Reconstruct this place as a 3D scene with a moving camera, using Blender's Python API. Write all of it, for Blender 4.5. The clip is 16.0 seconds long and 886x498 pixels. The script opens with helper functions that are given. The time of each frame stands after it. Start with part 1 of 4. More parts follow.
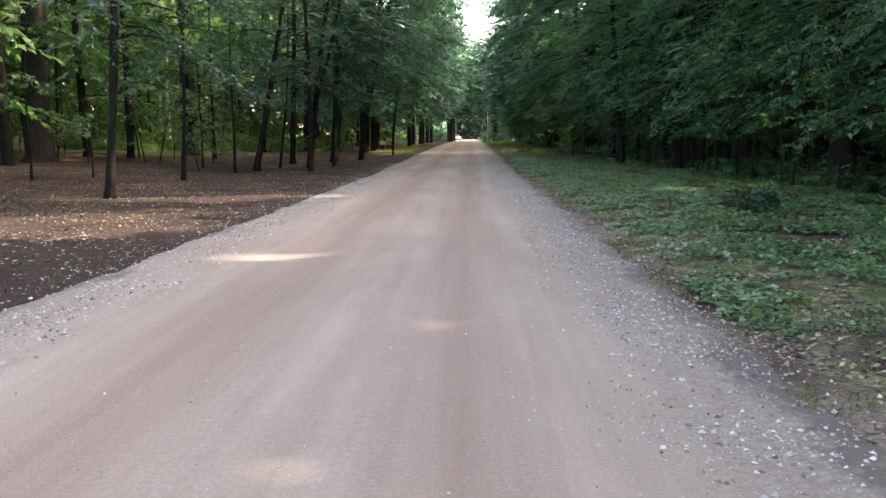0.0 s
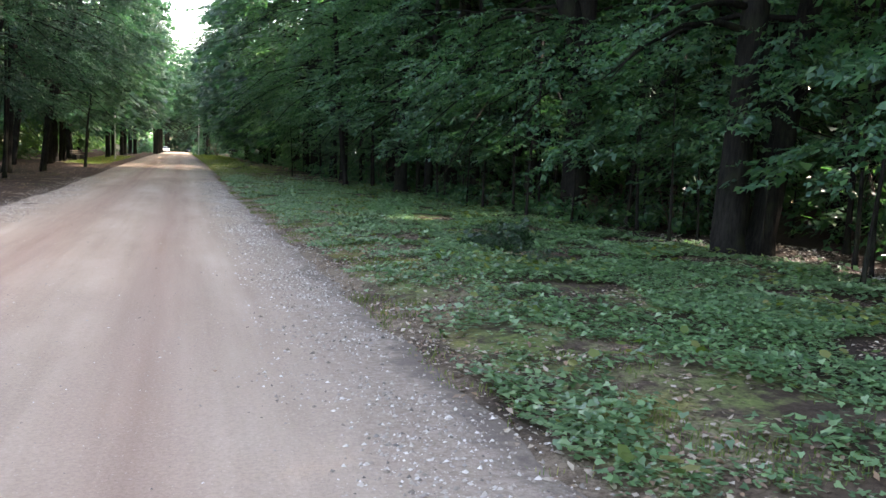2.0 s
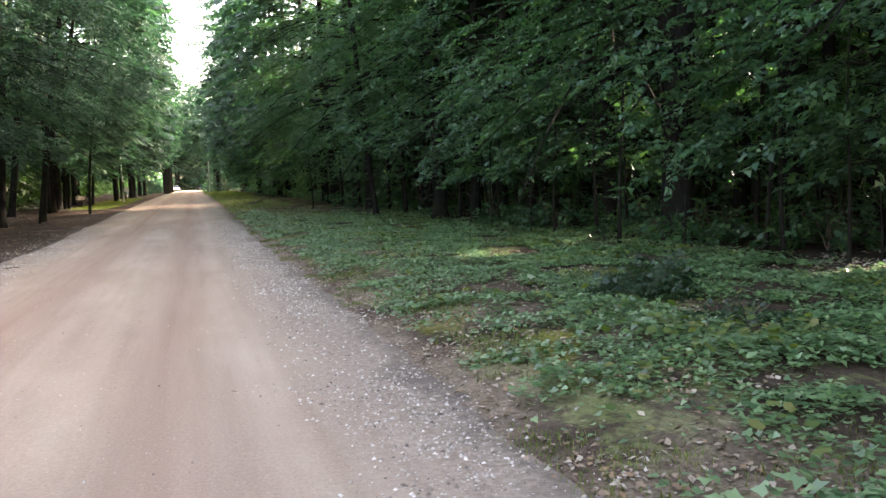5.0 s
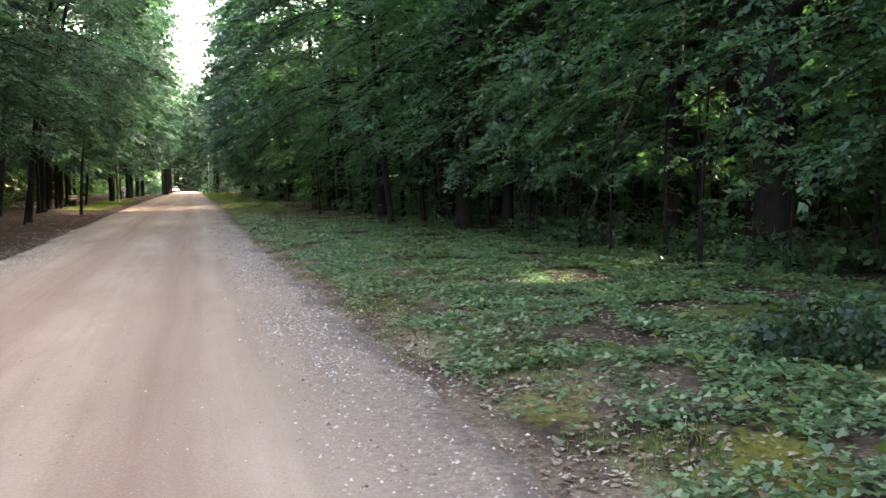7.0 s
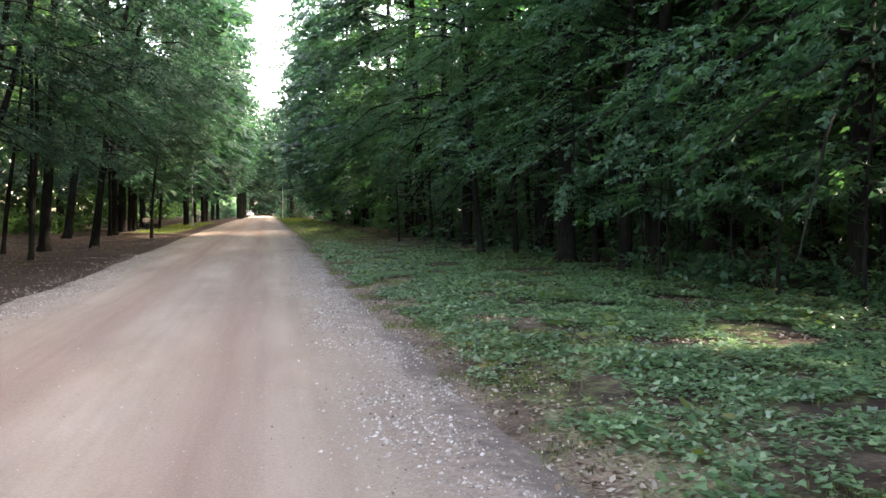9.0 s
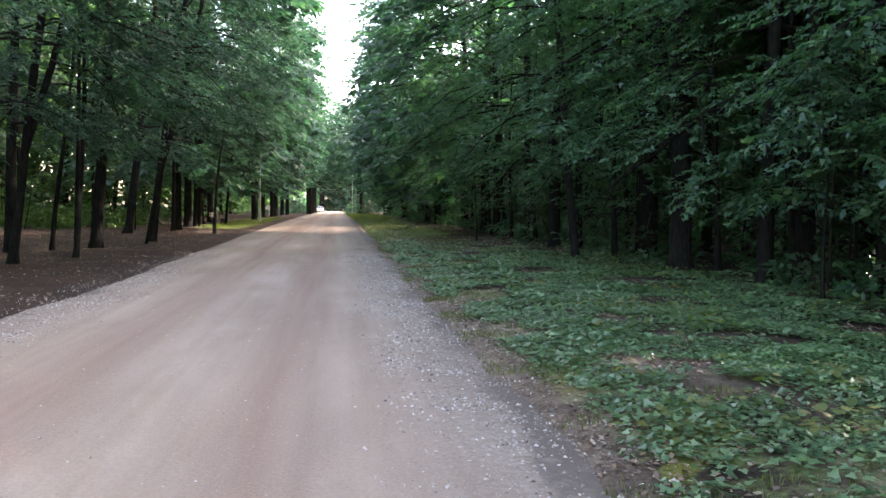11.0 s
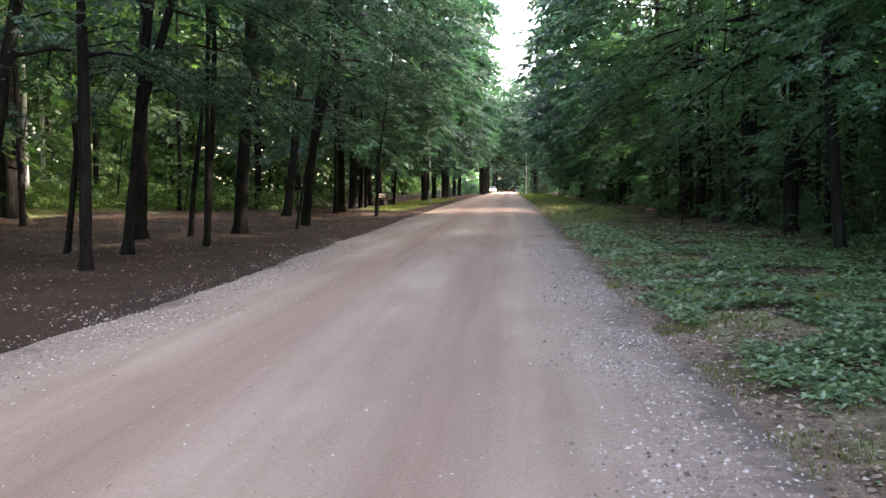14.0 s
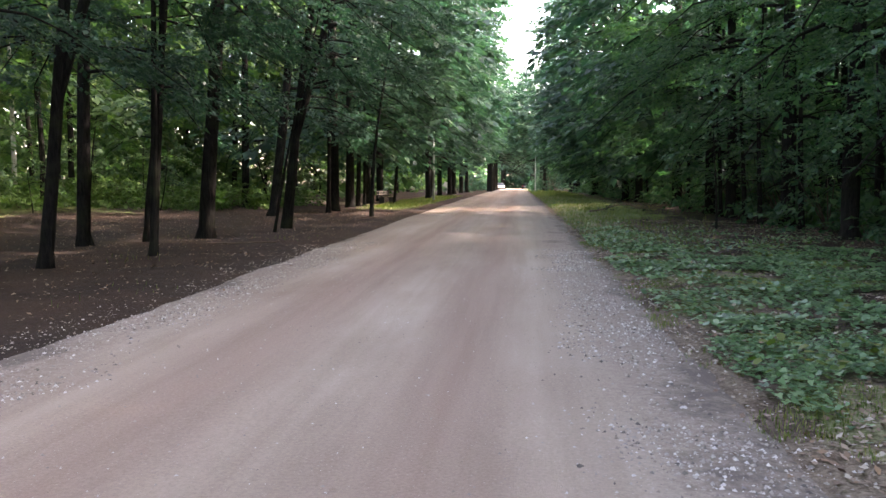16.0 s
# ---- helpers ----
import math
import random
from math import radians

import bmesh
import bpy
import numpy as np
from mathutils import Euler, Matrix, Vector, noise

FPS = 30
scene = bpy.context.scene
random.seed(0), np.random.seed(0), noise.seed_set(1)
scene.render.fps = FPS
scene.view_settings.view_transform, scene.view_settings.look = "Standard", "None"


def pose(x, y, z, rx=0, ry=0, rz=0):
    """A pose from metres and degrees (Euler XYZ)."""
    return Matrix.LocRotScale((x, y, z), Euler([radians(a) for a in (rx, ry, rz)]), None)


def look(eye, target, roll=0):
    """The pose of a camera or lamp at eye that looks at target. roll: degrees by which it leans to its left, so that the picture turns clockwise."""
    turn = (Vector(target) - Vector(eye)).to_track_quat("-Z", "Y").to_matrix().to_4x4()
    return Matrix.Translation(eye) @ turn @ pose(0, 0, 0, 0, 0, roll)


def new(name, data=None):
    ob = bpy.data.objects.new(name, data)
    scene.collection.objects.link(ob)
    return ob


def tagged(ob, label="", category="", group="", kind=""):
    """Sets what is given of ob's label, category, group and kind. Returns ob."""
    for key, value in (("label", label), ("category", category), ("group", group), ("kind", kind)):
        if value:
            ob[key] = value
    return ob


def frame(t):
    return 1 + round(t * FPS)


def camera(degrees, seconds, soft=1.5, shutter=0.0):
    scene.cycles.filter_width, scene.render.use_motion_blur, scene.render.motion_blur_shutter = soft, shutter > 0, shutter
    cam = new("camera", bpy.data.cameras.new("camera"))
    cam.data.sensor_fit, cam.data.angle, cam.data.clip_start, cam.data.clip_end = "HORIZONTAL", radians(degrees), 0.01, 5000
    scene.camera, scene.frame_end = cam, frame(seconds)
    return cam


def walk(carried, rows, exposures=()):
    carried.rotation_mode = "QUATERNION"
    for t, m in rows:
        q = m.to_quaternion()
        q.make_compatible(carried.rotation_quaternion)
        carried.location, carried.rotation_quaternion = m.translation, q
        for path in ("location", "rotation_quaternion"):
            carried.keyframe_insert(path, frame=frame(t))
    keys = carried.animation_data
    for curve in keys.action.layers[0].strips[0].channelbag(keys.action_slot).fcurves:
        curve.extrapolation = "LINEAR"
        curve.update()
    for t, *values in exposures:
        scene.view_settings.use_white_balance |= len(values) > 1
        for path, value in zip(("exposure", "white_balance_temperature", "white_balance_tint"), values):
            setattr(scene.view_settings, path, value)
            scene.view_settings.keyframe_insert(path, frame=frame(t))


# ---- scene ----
cam = camera(56.9, 16.0, 1.5)
METRES, EYE, TILT, LEAN, TURN = 25.9, 1.5, -0.45, 0.0, 2.0
ROWS = [
    (0.0, 0.0, 0.0, 0.0, -0.03, -7.26, 0.24),
    (0.5, 0.0004, 0.0277, 0.0013, -0.64, -5.59, 0.33),
    (1.0, 0.0029, 0.0595, 0.0011, -0.79, -5.0, 0.61),
    (1.5, 0.0054, 0.086, 0.0019, -8.33, -5.39, -0.62),
    (2.0, 0.0096, 0.1139, 0.0027, -19.64, -5.76, -1.96),
    (2.5, 0.0092, 0.1413, 0.0039, -21.57, -4.85, -2.19),
    (3.0, 0.0095, 0.1703, 0.0048, -21.6, -3.3, 0.28),
    (3.5, 0.0108, 0.1988, 0.0047, -22.74, -2.95, 0.63),
    (4.0, 0.013, 0.2266, 0.0044, -21.98, -3.33, 1.66),
    (4.5, 0.0141, 0.2545, 0.0051, -21.5, -3.02, 1.57),
    (5.0, 0.0167, 0.2817, 0.0049, -18.99, -4.42, 2.19),
    (7.5, 0.0246, 0.4317, 0.0068, -18.71, -3.65, 0.56),
    (8.0, 0.0272, 0.4654, 0.0061, -17.3, -2.31, 0.07),
    (10.5, 0.0368, 0.6266, 0.0065, -10.85, -2.07, 0.61),
    (11.0, 0.0402, 0.6601, 0.0067, -9.41, -2.23, -0.35),
    (11.5, 0.0412, 0.6931, 0.0056, -5.25, -2.89, -0.61),
    (12.0, 0.0432, 0.7265, 0.0055, -2.2, -2.82, -0.19),
    (12.5, 0.0422, 0.7562, 0.0044, 1.34, -2.31, -0.55),
    (13.0, 0.0433, 0.7951, 0.0054, 1.05, -2.47, -0.31),
    (13.5, 0.0442, 0.8261, 0.0046, 2.54, -3.05, -0.48),
    (14.0, 0.0457, 0.8633, 0.0055, 2.65, -3.62, 0.03),
    (14.5, 0.0461, 0.8951, 0.0048, 2.84, -4.2, -0.36),
    (15.0, 0.0471, 0.9294, 0.0062, 2.63, -4.48, 0.02),
    (15.5, 0.0496, 0.9623, 0.0057, 3.35, -3.85, -0.18),
    (16.0, 0.0505, 0.9977, 0.0081, 3.25, -3.87, 0.01),
]
STOPS = [(0.0, 3.5, 8200, 21), (1.2, 3.55, 8200, 20), (2.6, 3.9, 8200, 20), (5.2, 3.9, 9100, 23), (8.2, 3.9, 9000, 23), (10.5, 3.9, 7700, 23), (12.5, 3.85, 7900, 27), (16.0, 3.9, 8000, 28)]
walk(cam, [(t, pose(0, 0, EYE, TILT, LEAN, TURN) @ pose(METRES * x, METRES * y, METRES * z, 90 + pitch, roll, yaw)) for t, x, y, z, yaw, pitch, roll in ROWS], STOPS)

# ---- sky and sun ----
SUN_WAY = Vector((0.78, 0.20, 0.59)).normalized()
world = bpy.data.worlds.new("world")
scene.world = world
world.use_nodes = True
sky = world.node_tree.nodes.new("ShaderNodeTexSky")
sky.sky_type, sky.sun_disc = "NISHITA", False
sky.sun_elevation = math.asin(SUN_WAY.z)
sky.sun_rotation = math.atan2(SUN_WAY.x, SUN_WAY.y)
sky.air_density, sky.dust_density, sky.ozone_density = 1.0, 3.0, 1.0
background = world.node_tree.nodes["Background"]
background.inputs["Strength"].default_value = 0.15
world.node_tree.links.new(sky.outputs["Color"], background.inputs["Color"])
sun_data = bpy.data.lights.new("sun", "SUN")
sun_data.energy, sun_data.angle, sun_data.color = 1.85, radians(1.0), (0.96, 0.98, 1.0)
sun = new("sun", sun_data)
sun.matrix_world = look(SUN_WAY * 60, (0, 0, 0))


# ---- materials ----
def shader(name):
    m = bpy.data.materials.new(name)
    m.use_nodes = True
    return m, m.node_tree.nodes, m.node_tree.links, m.node_tree.nodes["Principled BSDF"]


def node(nodes, kind, **values):
    n = nodes.new(kind)
    for k, v in values.items():
        n.inputs[k.replace("_", " ")].default_value = v
    return n


def ramp(nodes, links, source, stops):
    r = nodes.new("ShaderNodeValToRGB")
    while len(r.color_ramp.elements) < len(stops):
        r.color_ramp.elements.new(0.5)
    for e, (at, c) in zip(r.color_ramp.elements, stops):
        e.position, e.color = at, (*c, 1) if len(c) == 3 else (c[0], c[0], c[0], 1)
    links.new(source, r.inputs["Fac"])
    return r.outputs["Color"]


def blend(nodes, links, fac, a, b, mode="MIX"):
    m = nodes.new("ShaderNodeMix")
    m.data_type, m.blend_type = "RGBA", mode
    for slot, v in (("Factor_Float", fac), ("A_Color", a), ("B_Color", b)):
        socket = next(q for q in m.inputs if q.identifier == slot)
        if isinstance(v, bpy.types.NodeSocket):
            links.new(v, socket)
        elif isinstance(v, tuple):
            socket.default_value = (*v, 1)
        else:
            socket.default_value = v
    return next(q for q in m.outputs if q.identifier == "Result_Color")


def maths(nodes, links, op, a, b=0.0, clamp=False):
    m = nodes.new("ShaderNodeMath")
    m.operation, m.use_clamp = op, clamp
    for q, v in zip(m.inputs, (a, b)):
        if isinstance(v, bpy.types.NodeSocket):
            links.new(v, q)
        else:
            q.default_value = v
    return m.outputs[0]


def grain(nodes, links, scale, detail=4, rough=0.6, stretch=None):
    n = node(nodes, "ShaderNodeTexNoise", Scale=scale, Detail=detail, Roughness=rough)
    place = nodes.new("ShaderNodeNewGeometry").outputs["Position"]
    if stretch:
        v = nodes.new("ShaderNodeVectorMath")
        v.operation = "MULTIPLY"
        v.inputs[1].default_value = stretch
        links.new(place, v.inputs[0])
        place = v.outputs[0]
    links.new(place, n.inputs["Vector"])
    return n.outputs["Fac"]


def relief(nodes, links, shade, height, strength=0.4, distance=0.02):
    b = node(nodes, "ShaderNodeBump", Strength=strength, Distance=distance)
    links.new(height, b.inputs["Height"])
    links.new(b.outputs["Normal"], shade.inputs["Normal"])


def leaf_material(name, colours, glow, gloss=0.45, rough=0.45):
    """Thin leaves: each its own tint, light passing through them."""
    m, n, l, p = shader(name)
    geo = n.new("ShaderNodeNewGeometry")
    tint = ramp(n, l, geo.outputs["Random Per Island"], [(i / (len(colours) - 1), c) for i, c in enumerate(colours)])
    patch = grain(n, l, 0.35, 2)
    tint = blend(n, l, ramp(n, l, patch, [(0.35, (0,)), (0.65, (1,))]), tint, blend(n, l, 1.0, tint, (0.78, 0.92, 0.80), "MULTIPLY"))
    l.new(tint, p.inputs["Base Color"])
    p.inputs["Roughness"].default_value = rough
    p.inputs["Specular IOR Level"].default_value = gloss
    t = n.new("ShaderNodeBsdfTranslucent")
    l.new(blend(n, l, 1.0, tint, glow, "MULTIPLY"), t.inputs["Color"])
    mix = node(n, "ShaderNodeMixShader", Fac=0.45)
    l.new(p.outputs[0], mix.inputs[1])
    l.new(t.outputs[0], mix.inputs[2])
    l.new(mix.outputs[0], n["Material Output"].inputs["Surface"])
    return m


def bark_material(name, dark, light):
    m, n, l, p = shader(name)
    fissures = grain(n, l, 22, 5, 0.65, (1, 1, 0.18))
    blotch = grain(n, l, 1.7, 3)
    c = ramp(n, l, fissures, [(0.35, dark), (0.7, light)])
    c = blend(n, l, ramp(n, l, blotch, [(0.52, (0,)), (0.72, (0.55,))]), c, (0.030, 0.036, 0.020))
    l.new(c, p.inputs["Base Color"])
    p.inputs["Roughness"].default_value = 0.9
    p.inputs["Specular IOR Level"].default_value = 0.03
    relief(n, l, p, fissures, 0.9, 0.03)
    return m


def plain(name, colour, rough=0.5, metal=0.0, vary=0.15, scale=9):
    m, n, l, p = shader(name)
    f = grain(n, l, scale, 4)
    low, high = tuple(c * (1 - vary) for c in colour), tuple(min(1, c * (1 + vary)) for c in colour)
    l.new(ramp(n, l, f, [(0.3, low), (0.7, high)]), p.inputs["Base Color"])
    p.inputs["Roughness"].default_value, p.inputs["Metallic"].default_value = rough, metal
    relief(n, l, p, f, 0.1, 0.01)
    return m


def road_material():
    m, n, l, p = shader("compacted_gravel")
    geo = n.new("ShaderNodeNewGeometry")
    xyz = n.new("ShaderNodeSeparateXYZ")
    l.new(geo.outputs["Position"], xyz.inputs[0])
    x = xyz.outputs["X"]
    sway = maths(n, l, "MULTIPLY", maths(n, l, "SUBTRACT", grain(n, l, 0.10, 2), 0.5), 0.7)
    x = maths(n, l, "ADD", x, sway)
    ruts = None
    for centre, width in ((-2.0, 0.85), (-0.1, 0.65)):
        d = maths(n, l, "DIVIDE", maths(n, l, "ABSOLUTE", maths(n, l, "SUBTRACT", x, centre)), width)
        r = maths(n, l, "SUBTRACT", 1.0, d, True)
        ruts = r if ruts is None else maths(n, l, "MAXIMUM", ruts, r)
    edge = maths(n, l, "SUBTRACT", maths(n, l, "ABSOLUTE", maths(n, l, "ADD", x, 1.1)), 1.75)
    edge = maths(n, l, "MULTIPLY", edge, 0.8, True)
    broad = grain(n, l, 0.55, 4, 0.6, (1, 0.35, 1))
    fine = grain(n, l, 45, 5, 0.75)
    c = ramp(n, l, broad, [(0.3, (0.330, 0.248, 0.188)), (0.5, (0.402, 0.312, 0.240)), (0.7, (0.468, 0.378, 0.297))])
    c = blend(n, l, maths(n, l, "MULTIPLY", ruts, maths(n, l, "MULTIPLY", broad, 1.15), True), c, (0.290, 0.183, 0.135))
    streak = grain(n, l, 3.2, 4, 0.6, (1, 0.04, 1))
    c = blend(n, l, 0.45, c, ramp(n, l, streak, [(0.32, (0.70, 0.66, 0.63)), (0.6, (1.05, 1.05, 1.05))]), "MULTIPLY")
    c = blend(n, l, maths(n, l, "MULTIPLY", edge, 0.8), c, ramp(n, l, grain(n, l, 17, 5, 0.8), [(0.38, (0.135, 0.108, 0.086)), (0.60, (0.33, 0.278, 0.228))]))
    c = blend(n, l, 0.55, c, ramp(n, l, fine, [(0.3, (0.45, 0.45, 0.45)), (0.7, (1.0, 1.0, 1.0))]), "MULTIPLY")
    grit = n.new("ShaderNodeTexVoronoi")
    grit.inputs["Scale"].default_value = 38
    l.new(geo.outputs["Position"], grit.inputs["Vector"])
    specks = ramp(n, l, grit.outputs["Distance"], [(0.10, (1,)), (0.24, (0,))])
    choose = ramp(n, l, grit.outputs["Color"], [(0.62, (0,)), (0.7, (1,))])
    amount = maths(n, l, "MULTIPLY", maths(n, l, "MULTIPLY", specks, choose), maths(n, l, "ADD", maths(n, l, "MULTIPLY", edge, 0.6), 0.35))
    c = blend(n, l, amount, c, (0.54, 0.49, 0.44))
    dirt = n.new("ShaderNodeAttribute")
    dirt.attribute_name = "dirt"
    f = maths(n, l, "ADD", dirt.outputs["Fac"], maths(n, l, "MULTIPLY", maths(n, l, "SUBTRACT", grain(n, l, 5, 5, 0.7), 0.5), 1.5))
    c = blend(n, l, maths(n, l, "MULTIPLY", ramp(n, l, f, [(0.40, (0,)), (0.75, (1,))]), 0.8), c, (0.115, 0.092, 0.076))
    l.new(c, p.inputs["Base Color"])
    p.inputs["Roughness"].default_value = 0.92
    p.inputs["Specular IOR Level"].default_value = 0.25
    relief(n, l, p, maths(n, l, "ADD", maths(n, l, "MULTIPLY", specks, choose), fine), 0.55, 0.012)
    return m


def ground_material():
    m, n, l, p = shader("woodland_soil")
    grass = n.new("ShaderNodeAttribute")
    grass.attribute_name = "grass"
    pale = n.new("ShaderNodeAttribute")
    pale.attribute_name = "pale"
    patch, mid, fine = grain(n, l, 0.5, 4), grain(n, l, 3.2, 5, 0.7), grain(n, l, 28, 5, 0.75)
    soil = ramp(n, l, mid, [(0.3, (0.014, 0.011, 0.009)), (0.52, (0.030, 0.022, 0.017)), (0.72, (0.060, 0.043, 0.033))])
    litter = ramp(n, l, fine, [(0.35, (0.021, 0.014, 0.010)), (0.55, (0.060, 0.037, 0.025)), (0.7, (0.110, 0.077, 0.053))])
    c = blend(n, l, ramp(n, l, patch, [(0.38, (0.15,)), (0.62, (0.85,))]), soil, litter)
    turf = ramp(n, l, fine, [(0.3, (0.050, 0.072, 0.025)), (0.55, (0.12, 0.155, 0.050)), (0.75, (0.20, 0.22, 0.085))])
    f = maths(n, l, "ADD", grass.outputs["Fac"], maths(n, l, "MULTIPLY", maths(n, l, "SUBTRACT", mid, 0.5), 1.6))
    c = blend(n, l, ramp(n, l, f, [(0.38, (0,)), (0.62, (1,))]), c, turf)
    moss = n.new("ShaderNodeAttribute")
    moss.attribute_name = "moss"
    f = maths(n, l, "ADD", moss.outputs["Fac"], maths(n, l, "MULTIPLY", maths(n, l, "SUBTRACT", mid, 0.5), 1.2))
    c = blend(n, l, ramp(n, l, f, [(0.45, (0,)), (0.70, (0.9,))]), c, ramp(n, l, fine, [(0.3, (0.07, 0.075, 0.012)), (0.7, (0.20, 0.20, 0.035))]))
    c = blend(n, l, maths(n, l, "MULTIPLY", pale.outputs["Fac"], ramp(n, l, mid, [(0.3, (0.4,)), (0.6, (1.0,))])), c, ramp(n, l, fine, [(0.35, (0.16, 0.115, 0.075)), (0.65, (0.40, 0.32, 0.24))]))
    l.new(c, p.inputs["Base Color"])
    p.inputs["Roughness"].default_value = 0.95
    p.inputs["Specular IOR Level"].default_value = 0.15
    relief(n, l, p, fine, 0.8, 0.03)
    return m


def island_material(name, colours, rough=0.8, through=0.0):
    m, n, l, p = shader(name)
    geo = n.new("ShaderNodeNewGeometry")
    c = ramp(n, l, geo.outputs["Random Per Island"], [(i / (len(colours) - 1), v) for i, v in enumerate(colours)])
    c = blend(n, l, 0.5, c, ramp(n, l, grain(n, l, 60, 3), [(0.3, (0.6, 0.6, 0.6)), (0.7, (1, 1, 1))]), "MULTIPLY")
    l.new(c, p.inputs["Base Color"])
    p.inputs["Roughness"].default_value = rough
    return m


# Wood-edge foliage: tint lightened to look better lit, haze's teal put into it.
EDGE_LEAF = leaf_material("hazy_edge_leaf", [(0.028, 0.082, 0.058), (0.042, 0.112, 0.070), (0.060, 0.140, 0.076), (0.088, 0.170, 0.074)], (1.35, 1.75, 0.85), 0.5, 0.40)
# Avenue foliage: darker tint stands in for shade, bluish part for distant haze.
AVENUE_LEAF = leaf_material("shaded_avenue_leaf", [(0.018, 0.052, 0.044), (0.025, 0.070, 0.053), (0.034, 0.086, 0.056), (0.050, 0.104, 0.054)], (1.0, 1.35, 0.9), 0.45, 0.45)
# Open-side background leaves; sunlight on them is put into the yellower, brighter tint.
LIT_LEAF = leaf_material("sunlit_leaf", [(0.030, 0.066, 0.030), (0.044, 0.092, 0.038), (0.066, 0.120, 0.044), (0.100, 0.150, 0.050)], (1.25, 1.6, 0.9), 0.4, 0.5)
# Undergrowth foliage, coloured brighter in place of sun falling on it.
LIT_SHRUB_LEAF = leaf_material("sunlit_undergrowth_leaf", [(0.070, 0.130, 0.042), (0.095, 0.165, 0.052), (0.125, 0.200, 0.062), (0.16, 0.23, 0.075)], (1.0, 1.3, 0.7), 0.35, 0.5)
IVY_LEAF = leaf_material("ivy_leaf", [(0.056, 0.122, 0.062), (0.108, 0.205, 0.102), (0.172, 0.290, 0.148), (0.26, 0.37, 0.20)], (0.9, 1.1, 0.75), 0.75, 0.34)
DARK_LEAF = leaf_material("dark_leaf", [(0.012, 0.040, 0.022), (0.020, 0.056, 0.030), (0.030, 0.070, 0.034)], (0.9, 1.2, 0.5), 0.5, 0.4)
GRASS_BLADE = leaf_material("grass_blade", [(0.070, 0.115, 0.036), (0.110, 0.155, 0.048), (0.160, 0.185, 0.062), (0.25, 0.215, 0.10)], (1.1, 1.3, 0.5), 0.3, 0.6)
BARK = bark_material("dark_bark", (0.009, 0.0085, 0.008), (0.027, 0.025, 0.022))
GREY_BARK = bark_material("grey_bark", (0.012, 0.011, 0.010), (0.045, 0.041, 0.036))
PALE_BARK = plain("pale_bark", (0.45, 0.44, 0.40), 0.8, 0, 0.35, 6)
ROAD = road_material()
SOIL = ground_material()
LITTER = island_material("dead_leaf", [(0.10, 0.062, 0.042), (0.20, 0.13, 0.085), (0.27, 0.195, 0.135), (0.42, 0.36, 0.28), (0.14, 0.095, 0.066), (0.30, 0.18, 0.10)])
# Dead leaves whitened so that the colour itself carries strong sun.
SUNLIT_LITTER = island_material("sunlit_dead_leaf", [(0.32, 0.28, 0.22), (0.45, 0.41, 0.34), (0.58, 0.54, 0.47)])
STONE = island_material("stone_chip", [(0.19, 0.160, 0.130), (0.36, 0.315, 0.265), (0.46, 0.41, 0.35), (0.66, 0.60, 0.53), (0.08, 0.068, 0.057), (0.26, 0.21, 0.165), (0.39, 0.335, 0.28), (0.13, 0.11, 0.09)], 0.85)
TWIG = plain("dead_wood", (0.10, 0.075, 0.055), 0.9, 0, 0.4, 30)
GALVANISED = plain("galvanised_steel", (0.42, 0.43, 0.42), 0.45, 0.6)
CONCRETE = plain("pale_concrete", (0.33, 0.33, 0.32), 0.85)
WHITE_PAINT = plain("white_paint", (0.78, 0.78, 0.78), 0.35)
DARK_PAINT = plain("dark_paint", (0.03, 0.03, 0.035), 0.3)
GLASS_DARK = plain("tinted_glass", (0.02, 0.025, 0.03), 0.08)
RUBBER = plain("rubber", (0.02, 0.02, 0.02), 0.8)
BENCH_WOOD = plain("bench_wood", (0.15, 0.12, 0.09), 0.7, 0, 0.3, 20)
RED_LENS = plain("red_lens", (0.35, 0.02, 0.02), 0.2)


# ---- mesh tools ----
rng = np.random.default_rng(7)


def raw_mesh(name, verts, faces, material, smooth=False):
    """A mesh from arrays; faces all have the same number of corners."""
    verts, faces = np.asarray(verts, dtype=np.float32), np.asarray(faces, dtype=np.int32)
    me = bpy.data.meshes.new(name)
    me.vertices.add(len(verts))
    me.vertices.foreach_set("co", verts.ravel())
    k = faces.shape[1]
    me.loops.add(faces.size)
    me.loops.foreach_set("vertex_index", faces.ravel())
    me.polygons.add(len(faces))
    me.polygons.foreach_set("loop_start", np.arange(0, faces.size, k, dtype=np.int32))
    me.update(calc_edges=True)
    if smooth:
        me.polygons.foreach_set("use_smooth", np.ones(len(faces), dtype=bool))
    me.materials.append(material)
    return me


def piece(name, mesh, parent, label=""):
    ob = new(name, mesh)
    ob.parent = parent
    return tagged(ob, label)


def part(name, bm, material, parent, label="", smooth=False):
    me = bpy.data.meshes.new(name)
    bm.to_mesh(me)
    bm.free()
    if smooth:
        for f in me.polygons:
            f.use_smooth = True
    me.materials.append(material)
    return piece(name, me, parent, label)


def thing(name, at, label, category, group="", kind="", turn=0.0):
    ob = new(name)
    ob.empty_display_size = 0.2
    ob.matrix_basis = pose(*at, 0, 0, turn)
    return tagged(ob, label, category, group, kind)


def box(bm, size, at, bevel=0.0, turn=None):
    r = bmesh.ops.create_cube(bm, size=1.0)
    m = Matrix.Translation(at) @ (turn or Matrix()) @ Matrix.Diagonal((*size, 1))
    bmesh.ops.transform(bm, matrix=m, verts=r["verts"])
    if bevel:
        es = list({e for v in r["verts"] for e in v.link_edges})
        bmesh.ops.bevel(bm, geom=es, offset=bevel, segments=2, affect="EDGES")
    return bm


